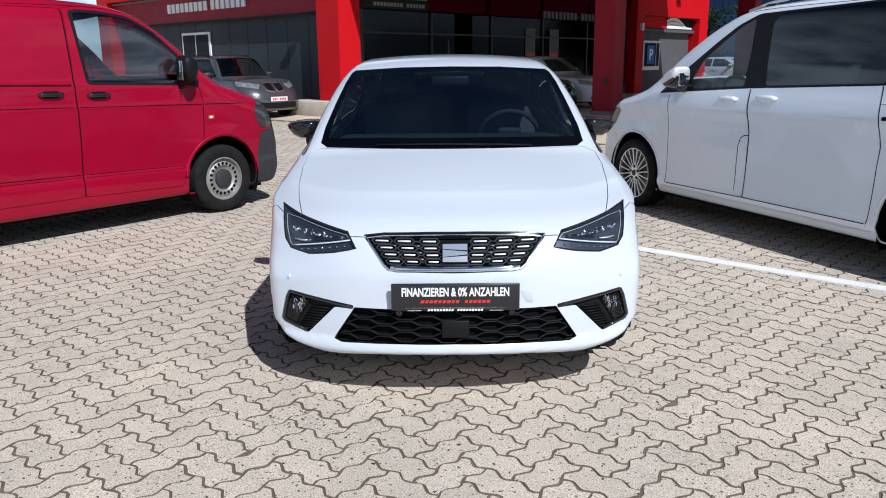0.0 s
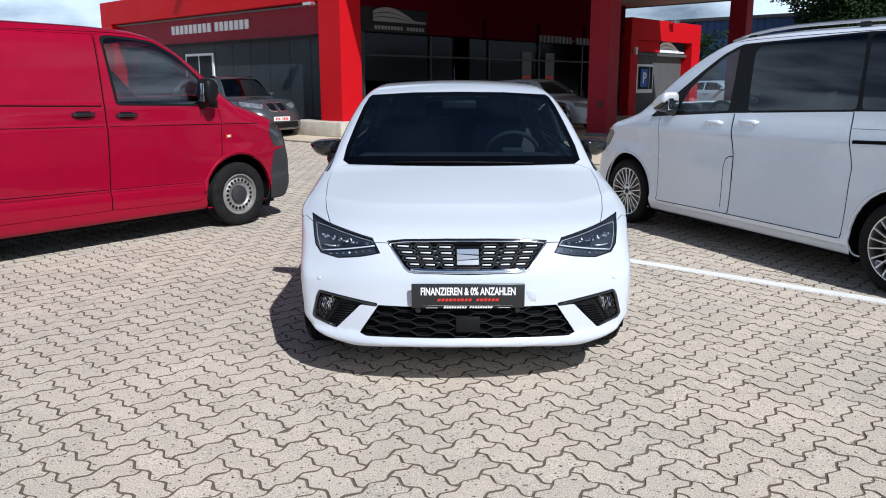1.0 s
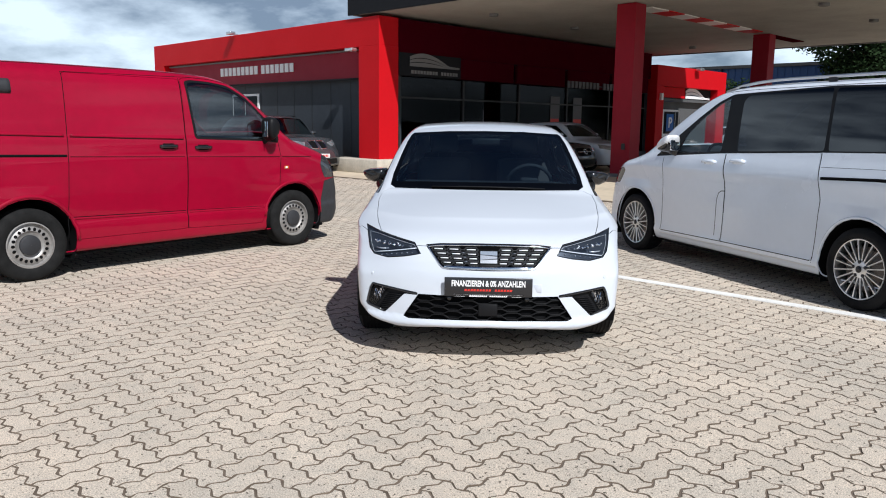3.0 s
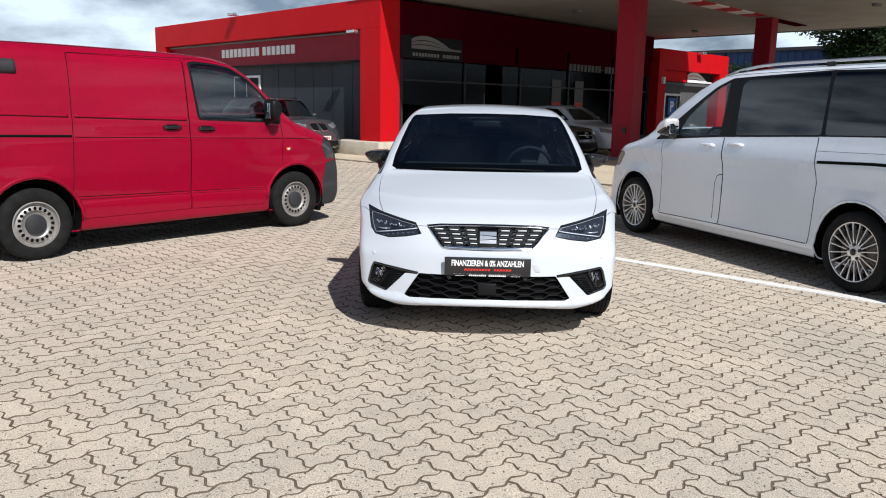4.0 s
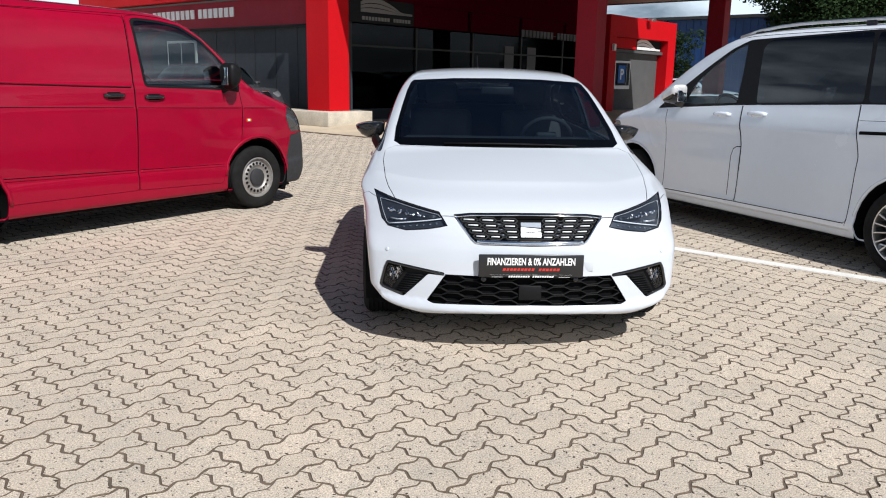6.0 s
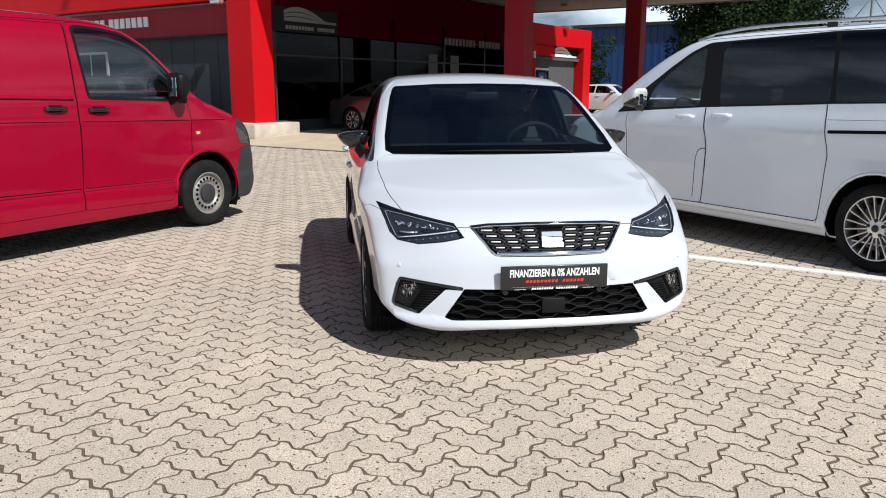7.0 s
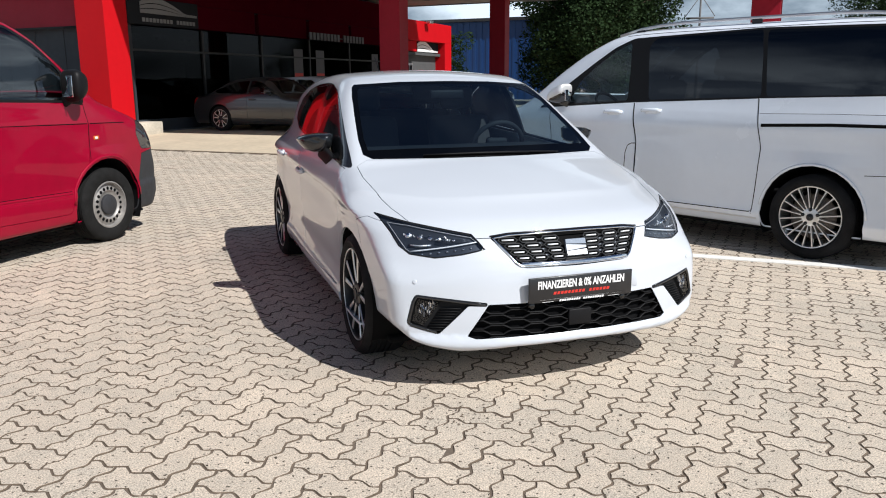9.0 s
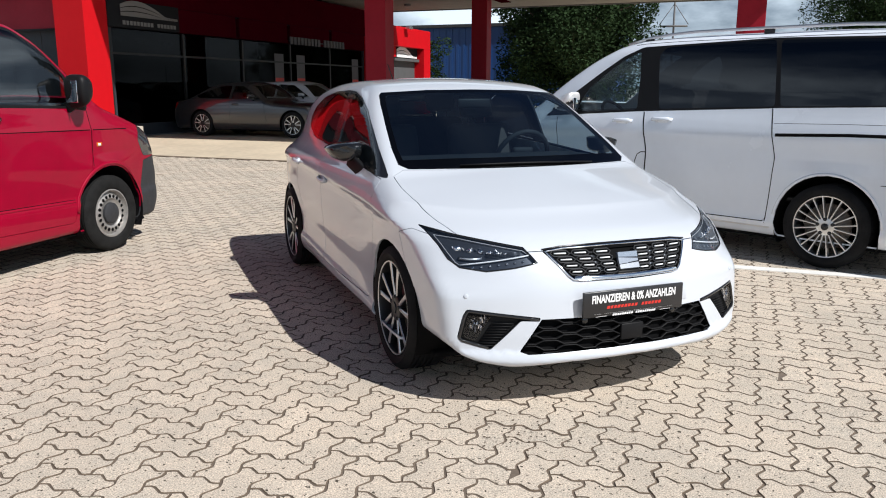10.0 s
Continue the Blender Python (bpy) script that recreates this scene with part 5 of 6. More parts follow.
        part("fog_frame", strip(b, "front", [(s * x, z) for x, z in ((0.438, 0.417), (0.583, 0.436), (0.722, 0.453), (0.737, 0.428), (0.760, 0.335), (0.751, 0.322), (0.70, 0.307), (0.648, 0.291))], 0.012, 0.02), GLOSSBLACK, panel)
        lampo = [(0.716, 0.438), (0.728, 0.420), (0.748, 0.340), (0.702, 0.320), (0.632, 0.428)]
        got = [b.at("front", s * x, z) for x, z in lampo]
        for name, deep, material in (("fog_lamp", 0.003, CLEAR), ("fog_reflector", 0.014, DARK)):
            bm = bmesh.new()
            bm.faces.new([bm.verts.new(q - n * deep) for q, n in got])
            bmesh.ops.recalc_face_normals(bm, faces=bm.faces[:])
            part(name, bm, material, panel)
        for k in range(44):
            x, z = chip.uniform(0.63, 0.742), chip.uniform(0.365, 0.432)
            if not inside(lampo, x, z) or not inside(lampo, x + 0.012, z) or not inside(lampo, x - 0.012, z):
                continue
            q, n = b.at("front", s * x, z)
            turn = Matrix.Rotation(chip.uniform(-0.7, 0.7), 4, "X") @ Matrix.Rotation(chip.uniform(-0.5, 0.5), 4, "Z") @ Matrix.Rotation(chip.uniform(-0.4, 0.4), 4, "Y")
            part("reflector_facet", block((0, 0, 0), (chip.uniform(0.0025, 0.006), 0.003, chip.uniform(0.010, 0.026)), 0, 0, Matrix.Translation(q - n * 0.011) @ turn), (HOUSING, CHROME, FACET)[k % 3], panel, smooth=False)
        for k in range(9):
            z = 0.30 + 0.0125 * k
            x0, x1 = 0.545 + max(0, (0.40 - z)) * 0.75, 0.695 - (z - 0.30) * 0.62
            if x1 - x0 > 0.015:
                part("louvre", strip(b, "front", [(s * x0, z), (s * x1, z)], 0.004, 0.012, lift=-0.008), PLASTIC, panel)
        q, n = b.at("front", s * 0.727, 0.518)
        bm = lathe(bmesh.new(), [(0.010, 0), (0.010, 0.002), (0.008, 0.003), (0.001, 0.003)], 16)
        bm.transform(Matrix.Translation(q) @ n.to_track_quat("X", "Z").to_matrix().to_4x4())
        part("parking_sensor", bm, WHITE, bumper)
        wedge_mirror(fd, s)
        for cy in (0.85, 3.41):
            arch_liner(car, cy, 0.315, 0.356, 0.50, 0.855, s)
            wheel(car, (s * 0.858, cy, 0.315), s, 0.315, 0.243, 0.205, "twin")
        # wiper
        pts = [b.at("top", s * 0.1 - 0.3 + t * 0.62, 1.035 + 0.2 * (s * 0.1 - 0.3 + t * 0.62) ** 2 - 0.012 * t) for t in (0, 0.25, 0.5, 0.75, 1)]
        part("wiper", sweep(bmesh.new(), [q + n * 0.010 for q, n in pts], [n for q, n in pts], 0.008, 0.008), PLASTIC, car)
    # upper grille
    back = b.emit("grille", "grille", DARK, car, push=0.028, flange=-0.027, gap=0.001)
    frame_line = [(-x, z) for x, z in ((0.0, 0.583), (0.24, 0.580), (0.276, 0.585), (0.297, 0.602), (0.33, 0.645), (0.374, 0.699), (0.3, 0.7085))] + [(-0.1, 0.7135), (0.1, 0.7135)] + [(x, z) for x, z in ((0.3, 0.7085), (0.374, 0.699), (0.33, 0.645), (0.297, 0.602), (0.276, 0.585), (0.24, 0.580))]
    part("chrome_frame", strip(b, "front", frame_line, 0.0075, 0.016, True, lift=0.006), CHROME, back)
    part("chrome_strip", strip(b, "front", [(-0.27, 0.590), (-0.1, 0.588), (0.1, 0.588), (0.27, 0.590)], 0.022, 0.012, lift=0.003), CHROME, back)
    part("black_edge", strip(b, "front", [(-0.384, 0.707), (-0.3, 0.7165), (-0.1, 0.7215), (0.1, 0.7215), (0.3, 0.7165), (0.384, 0.707)], 0.007, 0.014, lift=0.004), GLOSSBLACK, back)
    # four rows of long six-sided cells, each with a bright dash, that draw together downwards
    rows = ((0.6915, (0.107, 0.213, 0.308), 0.027), (0.6665, (0.102, 0.199, 0.288), 0.025), (0.6415, (0.094, 0.189, 0.270), 0.0235), (0.6165, (0.089, 0.177, 0.252), 0.021))
    for r, (z, spots, half) in enumerate(rows):
        for sg in (-1, 1):
            for x in spots:
                w = half + 0.017
                cell = [(sg * x - w, z), (sg * x - w + 0.013, z + 0.0112), (sg * x + w - 0.013, z + 0.0112), (sg * x + w, z), (sg * x + w - 0.013, z - 0.0112), (sg * x - w + 0.013, z - 0.0112)]
                if abs(x) + w < 0.368 - (0.70 - z) * 0.76:
                    part("grille_cell", strip(b, "front", cell, 0.0042, 0.014, True, lift=0.0), GREYPLASTIC, back)
                # plain white dash: the sky sheen of chrome is put into its colour
                part("sheen_dash", strip(b, "front", [(sg * x - half, z), (sg * x + half, z)], 0.0056, 0.008, lift=0.001), BRIGHTWHITE, back)
            for x0, x1 in zip(spots, spots[1:]):
                gap = (x0 + half + 0.017, x1 - half - 0.017)
                part("grille_bar", strip(b, "front", [(sg * (gap[0] - 0.004), z), (sg * (gap[1] + 0.004), z)], 0.0042, 0.014, lift=-0.003), GREYPLASTIC, back)
                if r < 3:
                    xm = (x0 + x1) / 2
                    part("grille_panel", strip(b, "front", [(sg * (xm - 0.017), z - 0.0125), (sg * (xm + 0.017), z - 0.0125)], 0.011, 0.004, lift=-0.012), HOUSING, back)
    q, n = b.at("front", 0, 0.645)
    m = Matrix.Translation(q + n * 0.012) @ Matrix.Rotation(radians(-22), 4, "X")
    bm = bmesh.new()
    for low, high in (((0.018, 0.012), (0.038, 0.038)), ((-0.016, -0.006), (0.015, 0.005)), ((-0.038, -0.038), (-0.019, -0.013))):
        prism(bm, [(-0.051, low[0]), (0.051, low[1]), (0.051, high[1]), (-0.051, high[0])], -0.006, 0.008, m @ Matrix.Rotation(low[0] * 2.5, 4, "X"))
    part("badge", bm, BADGE, back, smooth=False)
    part("badge_back", block((0, 0.004, 0), (0.106, 0.006, 0.082), m=m), HOUSING, back)
    part("radar_cover", block((0, q.y - 0.004, 0.600), (0.125, 0.05, 0.022), 0, 0.008), PLASTIC, back)
    # lower grille
    low = b.emit("low_grille", "lower_grille", DARK, bumper, push=0.03, flange=-0.029, gap=0.001)
    honeycomb(b, low, lg, 0.430, 0.266, 7, 0.18, 0.0055, PLASTIC, 0.33)
    q, n = b.at("front", 0, 0.345)
    part("radar_panel", block((0.0, q.y + 0.012, 0.338), (0.115, 0.03, 0.075), 0, 0.004), PLASTIC, low)
    for s in (-1, 1):
        q, n = b.at("front", s * 0.235, 0.405)
        bm = lathe(bmesh.new(), [(0.014, -0.02), (0.014, 0.003), (0.011, 0.005), (0.001, 0.005)], 16)
        bm.transform(Matrix.Translation(q) @ n.to_track_quat("X", "Z").to_matrix().to_4x4())
        part("parking_sensor", bm, GLOSSBLACK, low)
    # number plate holder with the dealer's slogan
    q, n = b.at("front", 0, 0.482)
    py = q.y - 0.014
    plate = part("number_plate", block((0, py, 0.481), (0.53, 0.014, 0.116), 0, 0.004), PLATE, bumper, "black show plate with a white slogan")
    face = Matrix.Translation((0, py - 0.0075, 0)) @ Matrix.Rotation(radians(90), 4, "X")
    lettering("slogan", "FINANZIEREN & 0% ANZAHLEN", 0.0505, face @ Matrix.Translation((0, 0.502, 0)), INKWHITE, plate, depth=0.0008, squeeze=0.625)
    bars("dealer_line", plate, 16, 9, 0.29, 0.0125, face @ Matrix.Translation((0, 0.463, 0)) @ LEAN, INKRED)
    part("plate_holder", block((0, py + 0.002, 0.427), (0.50, 0.012, 0.012), 0, 0.003), PLASTIC, plate)
    part("white_rule", block((0, py - 0.0055, 0.4355), (0.42, 0.003, 0.0018)), INKWHITE, plate)
    bars("web_line", plate, 19, 9, 0.23, 0.0085, face @ Matrix.Translation((0, 0.4275, 0.002)) @ LEAN, INKWHITE)
    for sg in (-1, 1):
        part("plate_mark", prism(bmesh.new(), [(sg * 0.17 - 0.03, 0.4235), (sg * 0.17 + 0.03, 0.4235), (sg * 0.17 + 0.012, 0.432), (sg * 0.17 - 0.008, 0.4325)], py - 0.0062, py - 0.004), INKWHITE, plate, smooth=False)
    part("tow_cover", block((0.30, b.at("front", 0.30, 0.45)[0].y, 0.47), (0.05, 0.003, 0.05), 0, 0.001), WHITE, bumper)
    # floor, cabin
    part("underbody", block((0, 2.12, 0.172), (1.56, 3.3, 0.03), 0, 0.01), DARK, car)
    dash = bmesh.new()
    cuboid(dash, (0, 1.45, 0.93), (1.36, 0.5, 0.16), 0, 0.06)
    part("dashboard", dash, DASH, car)
    steering_wheel(car, 0.36, 1.80, 0.965)
    for x in (-0.36, 0.36):
        seat(car, x, 2.15, 0.50)
    seat(car, 0, 3.0, 0.52, 1.25, True)
    part("cabin_floor", block((0, 2.3, 0.34), (1.45, 2.3, 0.04)), DARK, car)
    part("rear_view_mirror", block((0.0, 1.78, 1.315), (0.23, 0.03, 0.06), 0, 0.012), PLASTIC, car)
    aerial = tube(bmesh.new(), [(0, 3.30, 1.41), (0, 3.36, 1.45), (0, 3.52, 1.60)], [0.014, 0.006, 0.003], 8)
    part("aerial", aerial, PLASTIC, car)
    return car


hatchback()


# ---- the red panel van ----
def panel_van():
    car = thing("panel_van", pose(-2.5, 8.834, 0, 0, 0, 143.13), "red panel van with grey bumper and worn silver steel wheels", "van")
    b = Body(van_f, 4.89, 0.8, 4.2, 0.95, reach=(0.95, 0.7, 0.85), na=20, nv=48, cap=10, step=0.045)
    flank = lambda c, n: n.x > 0.3 and c.x > 0.5
    b.cut("bumper", "side", [(-0.2, 0.1), (0.52, 0.1), (0.48, 0.35), (0.43, 0.6), (0.40, 0.75), (0.25, 0.78), (-0.2, 0.78)])
    b.cut("void", "side", circle(0.895, 0.335, 0.412), lambda c, n: c.x > 0.6 and abs(n.z) < 0.97)
    b.cut("void", "side", circle(3.895, 0.335, 0.412), lambda c, n: c.x > 0.6 and abs(n.z) < 0.97)
    b.cut("windscreen", "front", [(-0.01, 1.34), (0.6, 1.325), (0.80, 1.32), (0.76, 1.55), (0.70, 1.80), (0.66, 1.85), (-0.01, 1.885)], lambda c, n: 0.6 < c.y < 1.9 and n.y < -0.25)
    b.cut("window_trim", "side", rounded([(1.175, 1.238), (1.255, 1.50), (1.475, 1.715), (1.70, 1.838), (1.92, 1.868), (2.14, 1.878), (2.225, 1.862), (2.205, 1.55), (2.178, 1.270)], 0.03, 2), flank)
    b.cut("window", "side", rounded([(1.215, 1.258), (1.288, 1.495), (1.495, 1.695), (1.71, 1.815), (1.92, 1.846), (2.13, 1.856), (2.198, 1.844), (2.182, 1.55), (2.156, 1.290)], 0.03, 2), flank)
    b.cut("front_door", "side", rounded([(1.08, 1.10), (1.11, 1.24), (1.205, 1.51), (1.44, 1.74), (1.67, 1.865), (1.9, 1.895), (2.13, 1.905), (2.27, 1.885), (2.29, 1.3), (2.31, 0.34), (1.36, 0.315), (1.30, 0.5), (1.12, 0.70)], 0.03, 2), flank, over=("body",))
    b.cut("sliding_door", "side", rounded([(2.315, 0.34), (2.297, 1.3), (2.285, 1.88), (3.48, 1.885), (3.51, 1.3), (3.565, 0.34)], 0.03, 2), flank, over=("body",))
    b.cut("headlight", "side", rounded([(-0.1, 0.79), (0.40, 0.79), (0.47, 0.95), (0.42, 1.06), (0.2, 1.06), (-0.1, 1.0)], 0.03, 2), lambda c, n: c.x > 0.42 and c.z > 0.7)
    b.cut("grille", "front", [(-0.01, 0.98), (0.40, 0.97), (0.40, 0.82), (-0.01, 0.82)], lambda c, n: c.y < 0.5 and n.y < -0.2)
    b.emit("body", "body", RED, car, gap=0.0015)
    bumper = b.emit("bumper", "front_bumper", GREYPLASTIC, car, label="weathered grey plastic bumper")
    b.emit("windscreen", "windscreen", glass_van, car, flange=0, gap=0)
    b.emit("grille", "grille", PLASTIC, car, push=0.01)
    for s in (-1, 1):
        door = b.emit("front_door", "front_door", RED, car, s, gap=0.003)
        slide = b.emit("sliding_door", "sliding_door", RED, car, s, gap=0.003)
        b.emit("window_trim", "window_seal", PLASTIC, door, s, gap=0)
        b.emit("window", "door_glass", glass_van, door, s, flange=0, gap=0)
        b.emit("headlight", "headlight", LENSDARK, car, s, gap=0.002)
        door_handle(b, door, 2.10, 1.18, s, 0.20, GLOSSBLACK, 0.034)
        door_handle(b, slide, 2.50, 1.197, s, 0.20, GLOSSBLACK, 0.034)
        part("sliding_rail", strip(b, "side", [(3.53, 1.122), (4.2, 1.135), (4.8, 1.14)], 0.024, 0.008, lift=0.001, side=s), DARK, car)
        # pressed lines: a raised rib under the windows, the belt groove and the step over the sill
        # the shade along each pressing is laid on as a dark strip
        for y0, y1, own in ((2.325, 3.485, slide), (3.54, 4.62, car)):
            part("pressed_rib", strip(b, "side", [(y0, 1.278 + 0.026 * (y0 - 2.29)), (y1, 1.278 + 0.026 * (y1 - 2.29))], 0.026, 0.006, lift=0.003, side=s), RED, own)
            part("rib_shade", strip(b, "side", [(y0, 1.261 + 0.026 * (y0 - 2.29)), (y1, 1.261 + 0.026 * (y1 - 2.29))], 0.008, 0.004, lift=0.0, side=s), DARK, own)
        for y0, y1, own in ((0.62, 1.065, car), (1.10, 2.275, door), (2.325, 3.50, slide)):
            part("belt_shade", strip(b, "side", [(y0, 1.037 + 0.0215 * y0), (y1, 1.037 + 0.0215 * y1)], 0.008, 0.004, lift=0.0, side=s), DARK, own)
        for y0, y1, own in ((1.33, 2.285, door), (2.33, 3.52, slide)):
            part("lower_step", strip(b, "side", [(y0, 0.462 + 0.022 * y0), (y1, 0.462 + 0.022 * y1)], 0.020, 0.008, lift=0.003, side=s), RED, own)
            part("step_shade", strip(b, "side", [(y0, 0.476 + 0.022 * y0), (y1, 0.476 + 0.022 * y1)], 0.008, 0.004, lift=0.0, side=s), DARK, own)
        part("side_vent", strip(b, "side", [(3.95, 1.735), (4.28, 1.735)], 0.13, 0.01, lift=0.006, side=s), GREYPLASTIC, car)
        for cy, a0 in ((0.895, 8), (3.895, -4)):
            lip = [(cy + 0.432 * math.cos(radians(a)), 0.335 + 0.436 * math.sin(radians(a))) for a in range(a0, 181 - a0 // 2, 8)]
            part("arch_lip", strip(b, "side", lip, 0.030, 0.012, lift=0.004, side=s, step=0.06), RED, car)
        q, n = b.at("side", 1.005, 0.935, s)
        bm = block((0, 0, 0), (0.012, 0.062, 0.034), 0, 0.006, Matrix.Translation(q))
        ind = part("side_indicator", bm, AMBER, car)
        part("lens_cap", block((0, 0, 0), (0.013, 0.03, 0.022), 0, 0.004, Matrix.Translation(q + Vector((s * 0.003, 0.004, 0)))), SIGNWHITE, ind)
        mirror(door, (s * 1.035, 1.28, 1.375), s, (0.20, 0.16, 0.27), PLASTIC, (s * 0.915, 1.31, 1.24), PLASTIC, 0.15)
        seams(b, car, s, ([(1.10, 0.76), (1.082, 1.09), (1.11, 1.24), (1.205, 1.51), (1.44, 1.742), (1.67, 1.867), (1.9, 1.897), (2.13, 1.907), (3.48, 1.888), (3.508, 1.3), (3.565, 0.34)], [(2.28, 1.89), (2.294, 1.3), (2.312, 0.34)]))
        part("mirror_triangle", strip(b, "side", [(1.115, 1.262), (1.30, 1.285)], 0.085, 0.012, lift=0.002, side=s), PLASTIC, door)
        for cy in (0.895, 3.895):
            arch_liner(car, cy, 0.335, 0.416, 0.52, 0.93, s)
            wheel(car, (s * 0.925, cy, 0.33), s, 0.33, 0.21, 0.215, "steel")
        part("roof_gutter", strip(b, "top", [(s * 0.70, 2.0), (s * 0.705, 3.0), (s * 0.70, 4.5)], 0.012, 0.006, lift=-0.001), DARK, car)
    part("underbody", block((0, 2.5, 0.212), (1.76, 4.2, 0.03), 0, 0.01), DARK, car)
    part("dashboard", block((0, 1.25, 1.17), (1.6, 0.5, 0.22), 0, 0.06), GREYPLASTIC, car)
    steering_wheel(car, 0.42, 1.62, 1.22, -50, 0.19)
    for x in (-0.45, 0.45):
        seat(car, x, 1.85, 0.80)
    part("bulkhead", block((0, 2.42, 1.1), (1.62, 0.04, 1.3)), VANGREY, car)
    part("cab_floor", block((0, 1.6, 0.55), (1.6, 1.6, 0.04)), DARK, car)


# ---- the white people carrier ----
def people_carrier():
    car = thing("people_carrier", pose(2.297, 8.949, 0, 0, 0, -157.566), "white people carrier with dark tinted windows and silver alloy wheels", "van")
    b = Body(mpv_f, 5.14, 0.8, 4.45, 0.9, reach=(0.95, 0.7, 0.8), na=20, nv=50, cap=10, step=0.045)
    flank = lambda c, n: n.x > 0.3 and c.x > 0.5
    b.cut("bumper", "side", [(-0.2, 0.1), (0.5, 0.1), (0.46, 0.40), (0.5, 0.72), (0.3, 0.76), (-0.2, 0.76)])
    b.cut("void", "side", circle(0.895, 0.335, 0.405), lambda c, n: c.x > 0.6 and abs(n.z) < 0.97)
    b.cut("void", "side", circle(4.095, 0.335, 0.405), lambda c, n: c.x > 0.6 and abs(n.z) < 0.97)
    b.cut("windscreen", "front", [(-0.01, 1.265), (0.6, 1.25), (0.79, 1.245), (0.75, 1.45), (0.68, 1.70), (0.64, 1.76), (-0.01, 1.80)], lambda c, n: 0.7 < c.y < 2.1 and n.y < -0.25)
    b.cut("window_trim", "side", rounded([(1.24, 1.128), (1.5, 1.32), (1.86, 1.575), (2.06, 1.705), (2.25, 1.785), (3.5, 1.82), (4.72, 1.79), (4.86, 1.66), (4.82, 1.285), (3.6, 1.252), (2.32, 1.20), (1.5, 1.148)], 0.03, 2), flank)
    b.cut("front_window", "side", rounded([(1.60, 1.178), (1.72, 1.40), (1.90, 1.55), (2.08, 1.68), (2.235, 1.755), (2.285, 1.49), (2.31, 1.215)], 0.03, 2), flank)
    b.cut("middle_window", "side", rounded([(2.54, 1.225), (2.44, 1.71), (2.50, 1.775), (3.50, 1.805), (3.55, 1.59), (3.60, 1.265)], 0.03, 2), flank)
    b.cut("rear_window", "side", rounded([(3.645, 1.265), (3.545, 1.80), (4.70, 1.772), (4.82, 1.64), (4.78, 1.295)], 0.03, 2), flank)
    b.cut("front_door", "side", rounded([(1.415, 0.31), (1.425, 0.75), (1.40, 1.16), (2.385, 1.235), (2.447, 0.84), (2.42, 0.325)], 0.03, 2), flank, over=("body",))
    b.cut("sliding_door", "side", rounded([(2.43, 0.325), (2.455, 0.84), (2.393, 1.235), (3.578, 1.28), (3.655, 0.85), (3.615, 0.325)], 0.03, 2), flank, over=("body",))
    b.cut("headlight", "side", rounded([(-0.1, 0.76), (0.50, 0.78), (0.62, 0.94), (0.58, 0.97), (0.25, 0.92), (-0.1, 0.88)], 0.03, 2), lambda c, n: c.x > 0.45 and c.z > 0.7)
    b.cut("tail_light", "side", rounded([(4.9, 0.85), (5.3, 0.85), (5.3, 1.35), (4.98, 1.35)], 0.03, 2), lambda c, n: c.x > 0.5 and c.y > 4.5)
    b.emit("body", "body", MPVWHITE, car, gap=0.0015)
    b.emit("bumper", "front_bumper", MPVWHITE, car)
    b.emit("windscreen", "windscreen", WINDSCREEN, car, flange=0, gap=0)
    for s in (-1, 1):
        b.emit("window_trim", "window_surround", PLASTIC, car, s, gap=0)
        door = b.emit("front_door", "front_door", MPVWHITE, car, s, gap=0.003)
        slide = b.emit("sliding_door", "sliding_door", MPVWHITE, car, s, gap=0.003)
        b.emit("front_window", "front_door_glass", MPVGLASS, door, s, flange=0, gap=0)
        b.emit("middle_window", "sliding_door_glass", PRIVACY, slide, s, flange=0, gap=0)
        b.emit("rear_window", "rear_side_glass", PRIVACY, car, s, flange=0, gap=0)
        b.emit("headlight", "headlight", LENSDARK, car, s, gap=0.002)
        b.emit("tail_light", "tail_light", REDLENS, car, s, gap=0.002)
        door_handle(b, door, 2.183, 1.107, s, 0.21, MPVWHITE, 0.03)
        door_handle(b, slide, 2.598, 1.128, s, 0.21, MPVWHITE, 0.03)
        part("sliding_rail", strip(b, "side", [(3.65, 1.038), (4.2, 1.058), (4.85, 1.062)], 0.026, 0.008, lift=0.0005, side=s), DARK, car)
        part("waist_line", strip(b, "side", [(3.62, 1.13), (4.2, 1.14), (4.9, 1.14)], 0.004, 0.004, lift=-0.0005, side=s), DARK, car)
        part("bumper_seam", strip(b, "side", [(4.47, 0.695), (4.7, 0.705), (4.95, 0.715)], 0.005, 0.004, lift=0.0, side=s), DARK, car)
        for cy in (0.895, 4.095):
            lip = [(cy + 0.418 * math.cos(radians(a)), 0.335 + 0.418 * math.sin(radians(a))) for a in range(4, 177, 8)]
            part("arch_lip", strip(b, "side", lip, 0.020, 0.012, lift=0.003, side=s, step=0.06), MPVWHITE, car)
        part("chrome_strip", strip(b, "side", [(1.40, 0.285), (2.4, 0.28), (3.66, 0.275)], 0.014, 0.006, side=s), SILVER, car)
        flap = [(2.32, 0.37), (2.325, 0.6), (2.335, 0.74), (2.36, 0.805), (2.40, 0.828), (2.445, 0.83)]
        part("fuel_flap_gap", strip(b, "side", flap, 0.008, 0.006, lift=0.0, side=s), DARK, door)
        pts = []
        for k in range(13):
            t = k / 12
            y = 2.02 + 2.75 * t
            q, n = b.at("top", s * (0.66 - 0.02 * abs(t - 0.5)), y)
            pts.append(q + Vector((0, 0, 0.008 + 0.036 * min(1, 5 * t, 5 * (1 - t)))))
        rail = part("roof_rail", tube(bmesh.new(), pts, 0.014, 10), SILVER, car)
